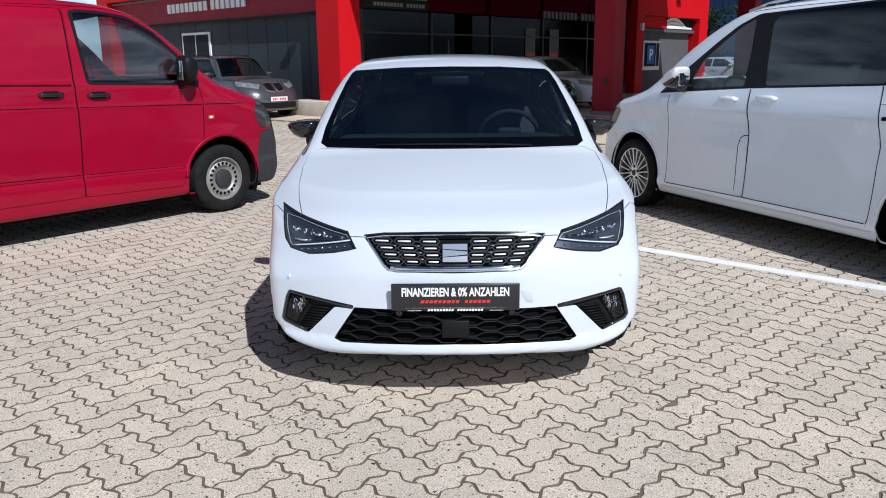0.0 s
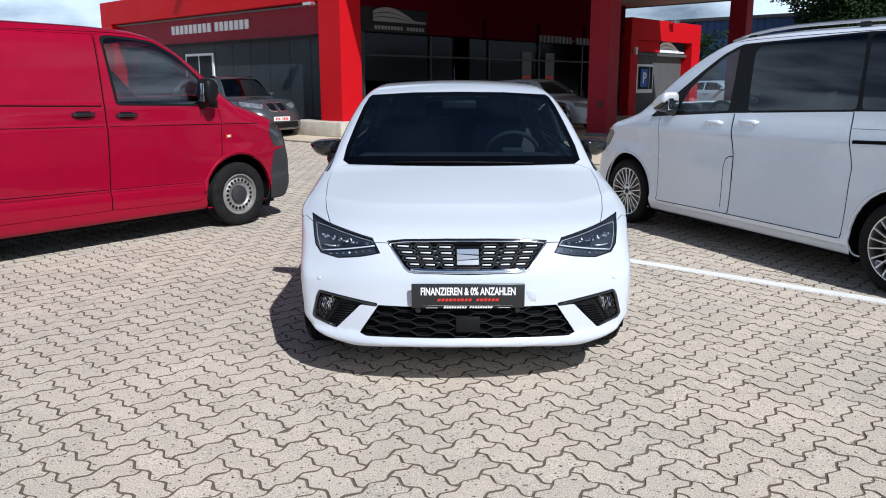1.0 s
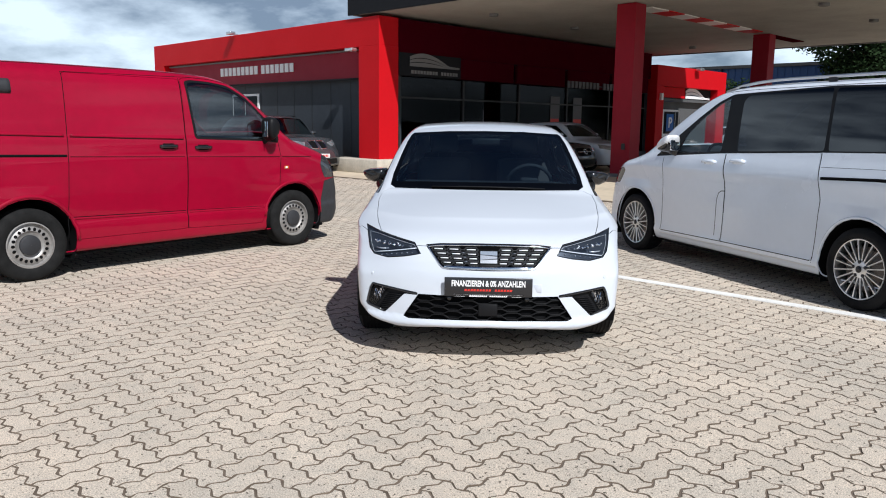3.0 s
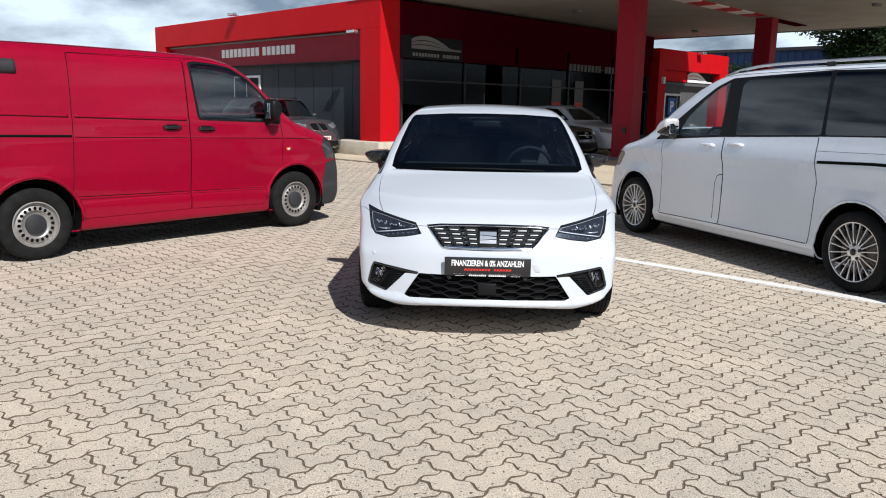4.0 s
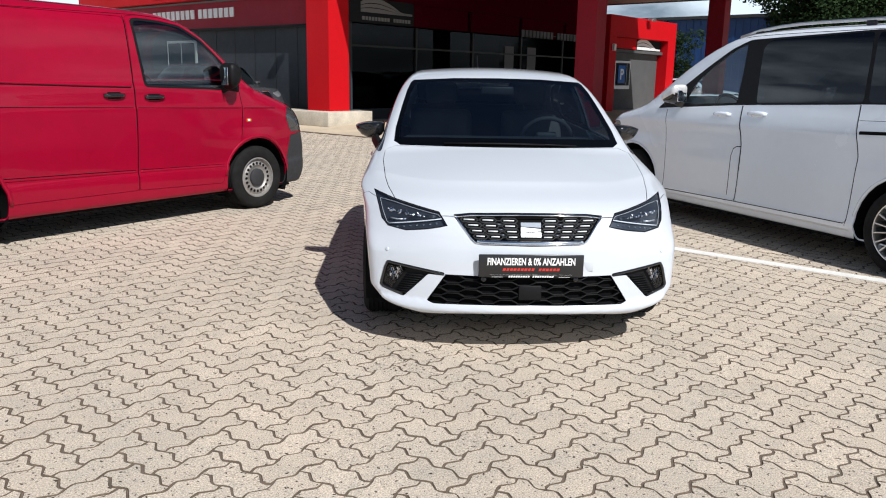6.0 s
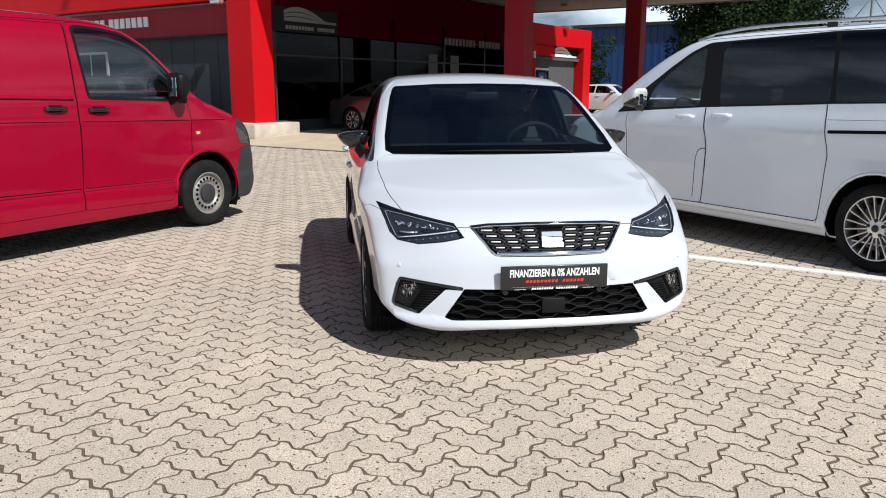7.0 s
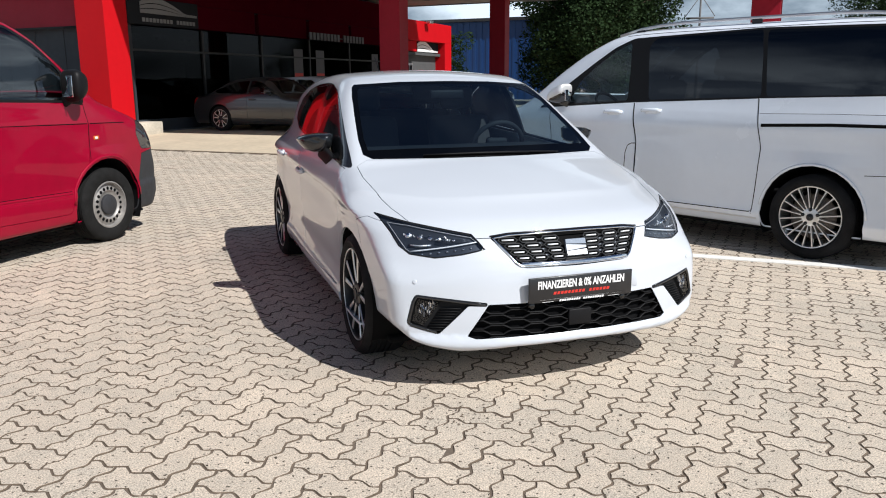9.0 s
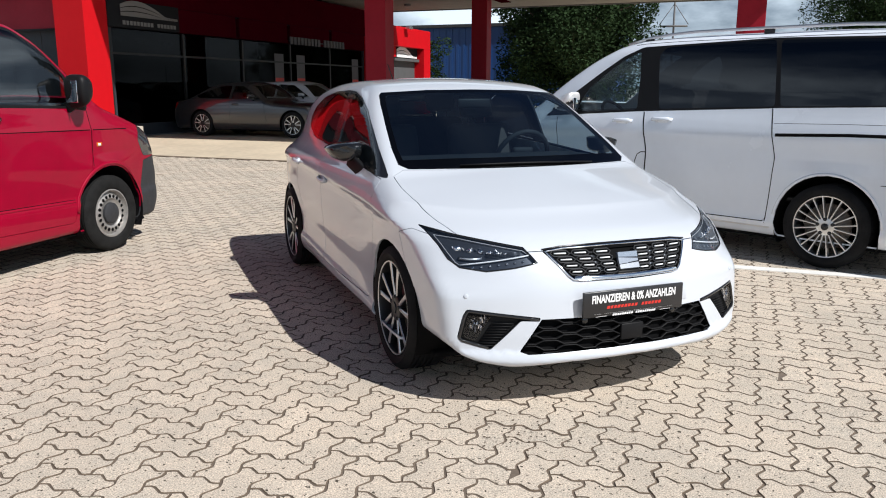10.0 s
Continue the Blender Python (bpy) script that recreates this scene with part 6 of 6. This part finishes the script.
        for k in (1, 6, 11):
            part("rail_foot", block((pts[k].x, pts[k].y, pts[k].z - 0.024), (0.024, 0.09, 0.045), 0, 0.008), GREYPLASTIC, rail)
        part("roof_seam", strip(b, "top", [(s * 0.715, 2.15), (s * 0.72, 3.0), (s * 0.715, 4.6)], 0.006, 0.004, lift=0.0), DARK, car)
        mirror(door, (s * 1.04, 1.58, 1.262), s, (0.20, 0.22, 0.17), SATIN, (s * 0.93, 1.62, 1.18), GLOSSBLACK, 0.35, 0.55)
        part("mirror_sail", strip(b, "side", [(1.33, 1.185), (1.60, 1.205)], 0.07, 0.008, lift=0.002, side=s), PLASTIC, door)
        seams(b, car, s, ([(1.415, 0.32), (1.425, 0.75), (1.402, 1.12)], [(2.424, 0.33), (2.451, 0.84), (2.395, 1.195)], [(3.615, 0.31), (3.657, 0.85), (3.588, 1.245)], [(1.43, 0.315), (2.42, 0.325), (3.6, 0.325)]))
        for cy in (0.895, 4.095):
            arch_liner(car, cy, 0.335, 0.41, 0.52, 0.94, s)
            wheel(car, (s * 0.94, cy, 0.335), s, 0.335, 0.25, 0.22, "many")
    part("underbody", block((0, 2.6, 0.192), (1.76, 4.4, 0.03), 0, 0.01), DARK, car)
    part("dashboard", block((0, 1.35, 1.08), (1.6, 0.5, 0.2), 0, 0.06), DASH, car)
    steering_wheel(car, 0.42, 1.75, 1.12, -55, 0.19)
    for x in (-0.45, 0.45):
        seat(car, x, 2.1, 0.75)
    seat(car, 0, 3.1, 0.72, 1.4, True)
    part("cab_floor", block((0, 2.8, 0.5), (1.6, 3.6, 0.04)), DARK, car)


def seams(b, parent, s, lines, width=0.007):
    """Dark rubber in the gaps round the doors."""
    for line in lines:
        part("door_seal", strip(b, "side", line, width, 0.006, lift=0.0, side=s), DARK, parent)


glass_van = glass("van_door_glass", (0.62, 0.68, 0.68), ior=2.1)
MPVGLASS = glass("front_side_glass", (0.78, 0.82, 0.8), ior=1.8)
panel_van()
people_carrier()


# ---- parked cars on the forecourt ----
def shape_of(length, height, belt, wide, hood, cowl, roof0, roof1, tail, boxy=False):
    """A plain car body from its main heights and lengths."""
    h = height
    return vehicle(
        front=curve((0.15, 0.12), (0.25, 0.03), (0.45, 0.0), (0.6, 0.04), (0.75, 0.14), (1.0, 0.4), (2.0, 0.6)),
        bow=0.25, corner=0.45, sweep=curve((0.2, 0.5), (0.8, 0.8), (2, 0.8)),
        top=curve((0.0, hood - 0.14), (0.15, hood - 0.02), (0.5, hood + 0.05), (cowl, belt + 0.02), (cowl + 0.1, belt + 0.07), (roof0, h - 0.05), (roof0 + 0.4, h), (roof1, h - 0.03), (tail, belt + (0.25 if boxy else 0.06)), (length - 0.05, belt - 0.04), (length + 0.1, belt - 0.4)),
        crown=curve((0, 0.05), (roof0, 0.09), (length, 0.09)), wrap=0.2,
        side=curve((0.15, wide * 0.92), (0.3, wide * 0.97), (0.6, wide), (belt - 0.1, wide * 0.985), (belt, wide * 0.955), (belt + 0.15, wide * 0.87), (h - 0.08, wide * 0.70), (h + 0.1, wide * 0.6)),
        plan=curve((0.0, 0.92), (0.5, 0.98), (1.2, 1.0), (length - 1.0, 1.0), (length, 0.9)),
        rear=curve((0.2, length - 0.06), (0.5, length), (belt, length - 0.08), (2.0, length - 0.2)), floor=0.19,
        flare=((0.85, 0.4, 0.015), (length - 0.95, 0.4, 0.02)), soft=(0.08, 0.07, 0.05))


def parked_car(name, label, m, spec, paint, plate=None, wheels="many", style="round", cloth=False):
    length, height, belt, wide, hood, cowl, roof0, roof1, tail, base, boxy = spec
    f = shape_of(length, height, belt, wide, hood, cowl, roof0, roof1, tail, boxy)
    car = thing(name, m, label, "car", "cars parked on the forecourt")
    b = Body(f, length, 0.7, length - 0.7, 0.6, reach=(0.9, 0.5, 0.5), na=12, nv=24, cap=7, step=0.09)
    flank = lambda c, n: n.x > 0.3 and c.x > 0.45
    r = 0.33 if height < 1.6 else 0.36
    y0, y1 = 0.86, 0.86 + base
    for cy in (y0, y1):
        b.cut("void", "side", circle(cy, r, r + 0.045, 20), lambda c, n: c.x > 0.55 and abs(n.z) < 0.97)
    b.cut("windscreen", "front", [(-0.01, belt + 0.06), (wide * 0.80, belt + 0.05), (wide * 0.66, height - 0.11), (-0.01, height - 0.07)], lambda c, n: cowl - 0.2 < c.y < roof0 + 0.5 and n.y < -0.2)
    mid = (roof0 + roof1) / 2 + 0.1
    if cloth:
        b.cut("soft_top", "side", [(roof0 + 0.1, height + 0.2), (tail + 0.1, height + 0.2), (tail + 0.1, belt + 0.03), (cowl + 0.9, belt + 0.03), (roof0 + 0.1, height - 0.09)], lambda c, n: c.z > belt)
    b.cut("front_window", "side", rounded([(cowl + 0.35, belt + 0.04), (roof0 + 0.25, height - 0.12), (mid - 0.03, height - 0.10), (mid - 0.03, belt + 0.05)], 0.04, 2), flank)
    b.cut("rear_window", "side", rounded([(mid + 0.03, belt + 0.05), (mid + 0.03, height - 0.10), (roof1 + 0.05, height - 0.13), (tail - 0.25, belt + 0.12), (tail - 0.35, belt + 0.06)], 0.04, 2), flank)
    b.cut("front_door", "side", [(cowl + 0.25, belt), (mid, belt + 0.02), (mid, 0.32), (cowl + 0.15, 0.32)], flank, over=("body",))
    b.cut("headlight", "front", rounded([(wide * 0.40, hood - 0.10), (wide * 0.93, hood - 0.02), (wide * 0.96, hood - 0.14), (wide * 0.5, hood - 0.22)], 0.02, 2), lambda c, n: c.y < 0.9 and n.y < -0.05)
    if style == "twin":
        b.cut("grille", "front", rounded([(0.025, hood - 0.05), (0.28, hood - 0.06), (0.26, hood - 0.26), (0.05, hood - 0.28)], 0.03, 2), lambda c, n: c.y < 0.6 and n.y < -0.2)
    else:
        b.cut("grille", "front", rounded([(-0.01, hood - 0.07), (0.36, hood - 0.09), (0.30, hood - 0.28), (-0.01, hood - 0.29)], 0.03, 2), lambda c, n: c.y < 0.6 and n.y < -0.2)
    b.cut("intake", "front", rounded([(-0.01, 0.40), (0.60, 0.42), (0.66, 0.27), (-0.01, 0.25)], 0.03, 2), lambda c, n: c.y < 0.6 and n.y < -0.2)
    b.cut("tail_light", "side", rounded([(length - 0.32, belt - 0.06), (length + 0.1, belt - 0.06), (length + 0.1, belt - 0.24), (length - 0.2, belt - 0.22)], 0.03, 2), lambda c, n: c.x > 0.4 and c.y > length - 0.7)
    b.emit("body", "body", paint, car)
    if cloth:
        b.emit("soft_top", "soft_top", SOFTTOP, car)
    b.emit("windscreen", "windscreen", TINTED, car, flange=0)
    grille = b.emit("grille", "grille", DARK, car, push=0.02, flange=-0.018)
    b.emit("intake", "air_intake", PLASTIC, car, push=0.01)
    if style == "star":
        part("grille_blade", strip(b, "front", [(-0.3, hood - 0.18), (0.3, hood - 0.18)], 0.016, 0.01), CHROME, grille)
        q, n = b.at("front", 0, hood - 0.18)
        bm = lathe(bmesh.new(), [(0.075, 0.0), (0.085, 0.012), (0.068, 0.018), (0.06, 0.012)], 24)
        bm.transform(Matrix.Translation(q + n * 0.012) @ n.to_track_quat("X", "Z").to_matrix().to_4x4())
        part("badge", bm, CHROME, grille)
    if style == "twin":
        for s in (-1, 1):
            part("kidney_frame", strip(b, "front", [(s * x, z) for x, z in ((0.025, hood - 0.05), (0.28, hood - 0.06), (0.26, hood - 0.26), (0.05, hood - 0.28))], 0.03, 0.012, True), CHROME, grille)
    for s in (-1, 1):
        door = b.emit("front_door", "front_door", paint, car, s, gap=0.003)
        b.emit("front_window", "front_door_glass", TINTED, door, s, flange=0)
        b.emit("rear_window", "rear_side_glass", PRIVACY, car, s, flange=0)
        b.emit("headlight", "headlight", LAMPGLASS, car, s)
        b.emit("tail_light", "tail_light", REDLENS, car, s)
        door_handle(b, door, mid - 0.18, belt - 0.1, s, 0.2, paint)
        mirror(door, (s * (wide + 0.05), cowl + 0.55, belt + 0.1), s, (0.2, 0.14, 0.13), paint, (s * wide * 0.93, cowl + 0.55, belt + 0.02))
        for cy in (y0, y1):
            arch_liner(car, cy, r, r + 0.05, wide - 0.4, wide - 0.02, s)
            wheel(car, (s * (wide - 0.03), cy, r), s, r, r * 0.72, 0.22, wheels)
        if height > 1.6:
            pts = [b.at("top", s * wide * 0.66, y)[0] + Vector((0, 0, 0.03)) for y in np.linspace(roof0 + 0.3, roof1, 6)]
            part("roof_rail", tube(bmesh.new(), pts, 0.018, 8), PLASTIC, car)
    part("underbody", block((0, length / 2, 0.183), (wide * 1.8, length - 0.7, 0.03)), DARK, car)
    seat(car, -0.38, cowl + 1.05, 0.5)
    seat(car, 0.38, cowl + 1.05, 0.5)
    if plate:
        q, n = b.at("front", 0, 0.50)
        pl = part("number_plate", block((0, q.y - 0.012, 0.50), (0.52, 0.014, 0.115), 0, 0.003), PLATEWHITE, car)
        face = Matrix.Translation((0, q.y - 0.02, 0.50)) @ Matrix.Rotation(radians(90), 4, "X")
        bars("plate_bar", pl, 8, 3, 0.42, 0.07, face, INKRED)
    return car


def on_site(a, b, z, turn):
    """A pose on the forecourt: nose at (a, b) in site axes, with the car's back towards the angle turn."""
    return SITE @ pose(a, b, z, 0, 0, turn)


SUV = (4.65, 1.66, 1.03, 0.93, 0.98, 1.25, 1.95, 3.85, 4.35, 2.81, True)
COUPE = (4.69, 1.41, 0.93, 0.88, 0.80, 1.45, 2.15, 3.1, 4.05, 2.76, False)
SALOON = (4.6, 1.44, 0.95, 0.88, 0.82, 1.4, 2.1, 3.2, 4.1, 2.73, False)
HATCH = (4.3, 1.45, 0.95, 0.88, 0.82, 1.2, 1.9, 3.3, 4.0, 2.66, True)
parked_car("suv_car", "dark grey sport utility car with chrome twin grille and red plate", on_site(-1.05, -1.25, 0.03, 90), SUV, GREYPAINT, True, "many", "twin")
parked_car("convertible_car", "grey convertible with raised black cloth roof under the canopy", on_site(4.96, 3.25, 0.15, 90), COUPE, SILVERPAINT, None, "twin", "star", True)
parked_car("compact_car", "white compact car parked before the shop windows", on_site(4.8, 5.55, 0.15, 90), HATCH, WHITE, None, "many", "star")
parked_car("compact_car", "white compact car parked past the far red wing", on_site(2.9, 22.9, 0.15, 90), HATCH, WHITE, None, "many", "star")


# ---- paving stones in herringbone, each with wavy edges ----
CELL = 0.1225
FIRST = (14.49, -11.45)  # one joint crossing, in site axes


def stone_ring(upright, soft=False):
    """The outline of one stone, anticlockwise from its corner, in cells."""
    h = 0.105

    def run(p, q):
        d = (q[0] - p[0], q[1] - p[1])
        w = h if d[0] + d[1] > 0 else -h
        for t, o in ((0.0, 0.0), (0.19, 0.9 * w), (0.31, 1.0 * w), (0.69, -1.0 * w), (0.81, -0.9 * w)) if soft else ((0.0, 0.0), (0.25, w), (0.75, -w)):
            x, y = p[0] + d[0] * t, p[1] + d[1] * t
            yield (x, y + o) if d[1] == 0 else (x - o, y)
    loop = [(0, 0), (1, 0), (2, 0), (2, 1), (1, 1), (0, 1)] if not upright else [(0, 0), (1, 0), (1, 1), (1, 2), (0, 2), (0, 1)]
    out = []
    for p, q in zip(loop, loop[1:] + loop[:1]):
        out += list(run(p, q))
    return np.array(out) * CELL


def inset(ring, d):
    a, b = np.roll(ring, 1, 0), np.roll(ring, -1, 0)
    t1, t2 = ring - a, b - ring
    t1, t2 = t1 / np.linalg.norm(t1, axis=1)[:, None], t2 / np.linalg.norm(t2, axis=1)[:, None]
    n1, n2 = np.stack([-t1[:, 1], t1[:, 0]], 1), np.stack([-t2[:, 1], t2[:, 0]], 1)
    n = n1 + n2
    n = n / np.maximum(0.6, (n * n1).sum(1))[:, None]
    return ring + n * d


def stone_template(upright, fine):
    ring = stone_ring(upright, fine)
    layers = ((0.0024, -0.010), (0.0027, -0.0030), (0.0056, 0.0)) if fine else ((0.0027, -0.009), (0.0056, 0.0))
    v = np.concatenate([np.column_stack([inset(ring, d), np.full(len(ring), z)]) for d, z in layers])
    n = len(ring)
    f = []
    for k in range(len(layers) - 1):
        f += [(k * n + i, k * n + (i + 1) % n, (k + 1) * n + (i + 1) % n, (k + 1) * n + i) for i in range(n)]
    f.append(tuple(range((len(layers) - 1) * n, len(layers) * n)))
    return v, f


def worn(n, rnd):
    """Small shifts of an outline's corners, the same in all three of its layers."""
    d = np.array([(rnd.gauss(0, 0.0016), rnd.gauss(0, 0.0016)) for _ in range(n)])
    return np.concatenate([d * 0.6, d * 0.8, d])


def paving():
    near, far = [], []
    for i in range(-208, 96):
        for j in range(-124, 82):
            k = (i + j) % 4
            if k not in (0, 2):
                continue
            up = k == 2
            a, b = FIRST[0] + i * CELL, FIRST[1] + j * CELL
            p = SITE @ Vector((a + CELL * (0.5 if up else 1), b + CELL * (1 if up else 0.5), 0))
            if p.y < -5.5 or abs(p.x) > max(5.5, 2.6 + 0.68 * (p.y + 1.5)) or b > -1.87:
                continue
            if abs(p.x - 0.1) < 1.5 and 1.0 < p.y < 3.3:
                near.append((up, a, b, p))
            else:
                far.append((up, a, b, p))
    rnd = random.Random(4)
    near.sort(key=lambda s: (s[3].x - 0.1) ** 2 + (s[3].y - 2.1) ** 2)
    far += near[300:]
    meshes = {}
    for up, turn in [(u, k) for u in (False, True) for k in range(6)]:
        v, f = stone_template(up, True)
        v[:, :2] += worn(len(v) // 3, rnd)
        me = bpy.data.meshes.new("paving_stone")
        me.from_pydata(v.tolist(), [], f)
        me.materials.append(STONE)
        me.materials.append(DIRTY)
        me.polygons.foreach_set("material_index", [1] * (len(f) - 1) + [0])
        meshes[up, turn] = me
    for up, a, b, p in near[:300]:
        ob = new("paving_stone", meshes[up, rnd.randrange(6)])
        ob.parent = ground
        ob.matrix_world = SITE @ pose(a, b, -rnd.uniform(0, 0.0016), rnd.gauss(0, 0.25), rnd.gauss(0, 0.25))
    vs, fs, base = [], [], 0
    for fine in (True, False):
        for up in (False, True):
            v, f = stone_template(up, fine)
            spots = [(a, b) for u, a, b, p in far if u == up and (0.25 < p.y < 5.0) == fine]
            if not spots:
                continue
            for a, b in spots:
                w = v.copy()
                if fine:
                    w[:, :2] += worn(len(v) // 3, rnd)
                c = w[:, :2].mean(0)
                w[:, 2] += (w[:, 0] - c[0]) * rnd.gauss(0, 0.006) + (w[:, 1] - c[1]) * rnd.gauss(0, 0.006) - rnd.uniform(0, 0.0016)
                w[:, 0] += a
                w[:, 1] += b
                vs.append(w)
                fs += [tuple(q + base for q in t) for t in f]
                base += len(w)
    me = bpy.data.meshes.new("paving_stones")
    me.from_pydata(np.concatenate(vs).tolist(), [], fs)
    me.materials.append(STONE)
    me.materials.append(DIRTY)
    me.polygons.foreach_set("material_index", [0 if len(t) > 4 else 1 for t in fs])
    ob = new("paving_stones", me)
    ob.matrix_world = SITE
    tagged(ob, "beige wavy-edged concrete paving stones laid in herringbone", "paving", kind="stuff")
    bed = part("joint_bed", block((0, 0, -0.0062), (36, 26, 0.004), m=SITE @ pose(6, -14.7, 0)), JOINT)
    tagged(bed, "brown sand in the joints of the paving", "joint sand", kind="structure")


paving()


# ---- crumbs of dirt and leaf on the paving ----
def crumbs():
    rnd = random.Random(11)
    verts, faces = [], []
    spots = [(rnd.gauss(-0.65, 0.10), rnd.gauss(2.93, 0.09), rnd.uniform(0.003, 0.008)) for _ in range(60)]
    spots += [(rnd.uniform(-4, 4), rnd.uniform(0.6, 7), rnd.uniform(0.002, 0.006)) for _ in range(420)]
    for x, y, r in spots:
        k = len(verts)
        a = rnd.uniform(0, 6.28)
        for j in range(5):
            t = a + 1.257 * j
            q = r * rnd.uniform(0.6, 1.3)
            verts.append((x + q * math.cos(t), y + q * 0.7 * math.sin(t), 0.0003))
        verts.append((x, y, r * rnd.uniform(0.35, 0.7)))
        faces += [(k + j, k + (j + 1) % 5, k + 5) for j in range(5)]
    me = bpy.data.meshes.new("dirt_crumbs")
    me.from_pydata(verts, [], faces)
    me.materials.append(BARK)
    tagged(new("dirt_crumbs", me), "small dark crumbs of dirt and leaf on paving", "dirt", kind="stuff")


crumbs()
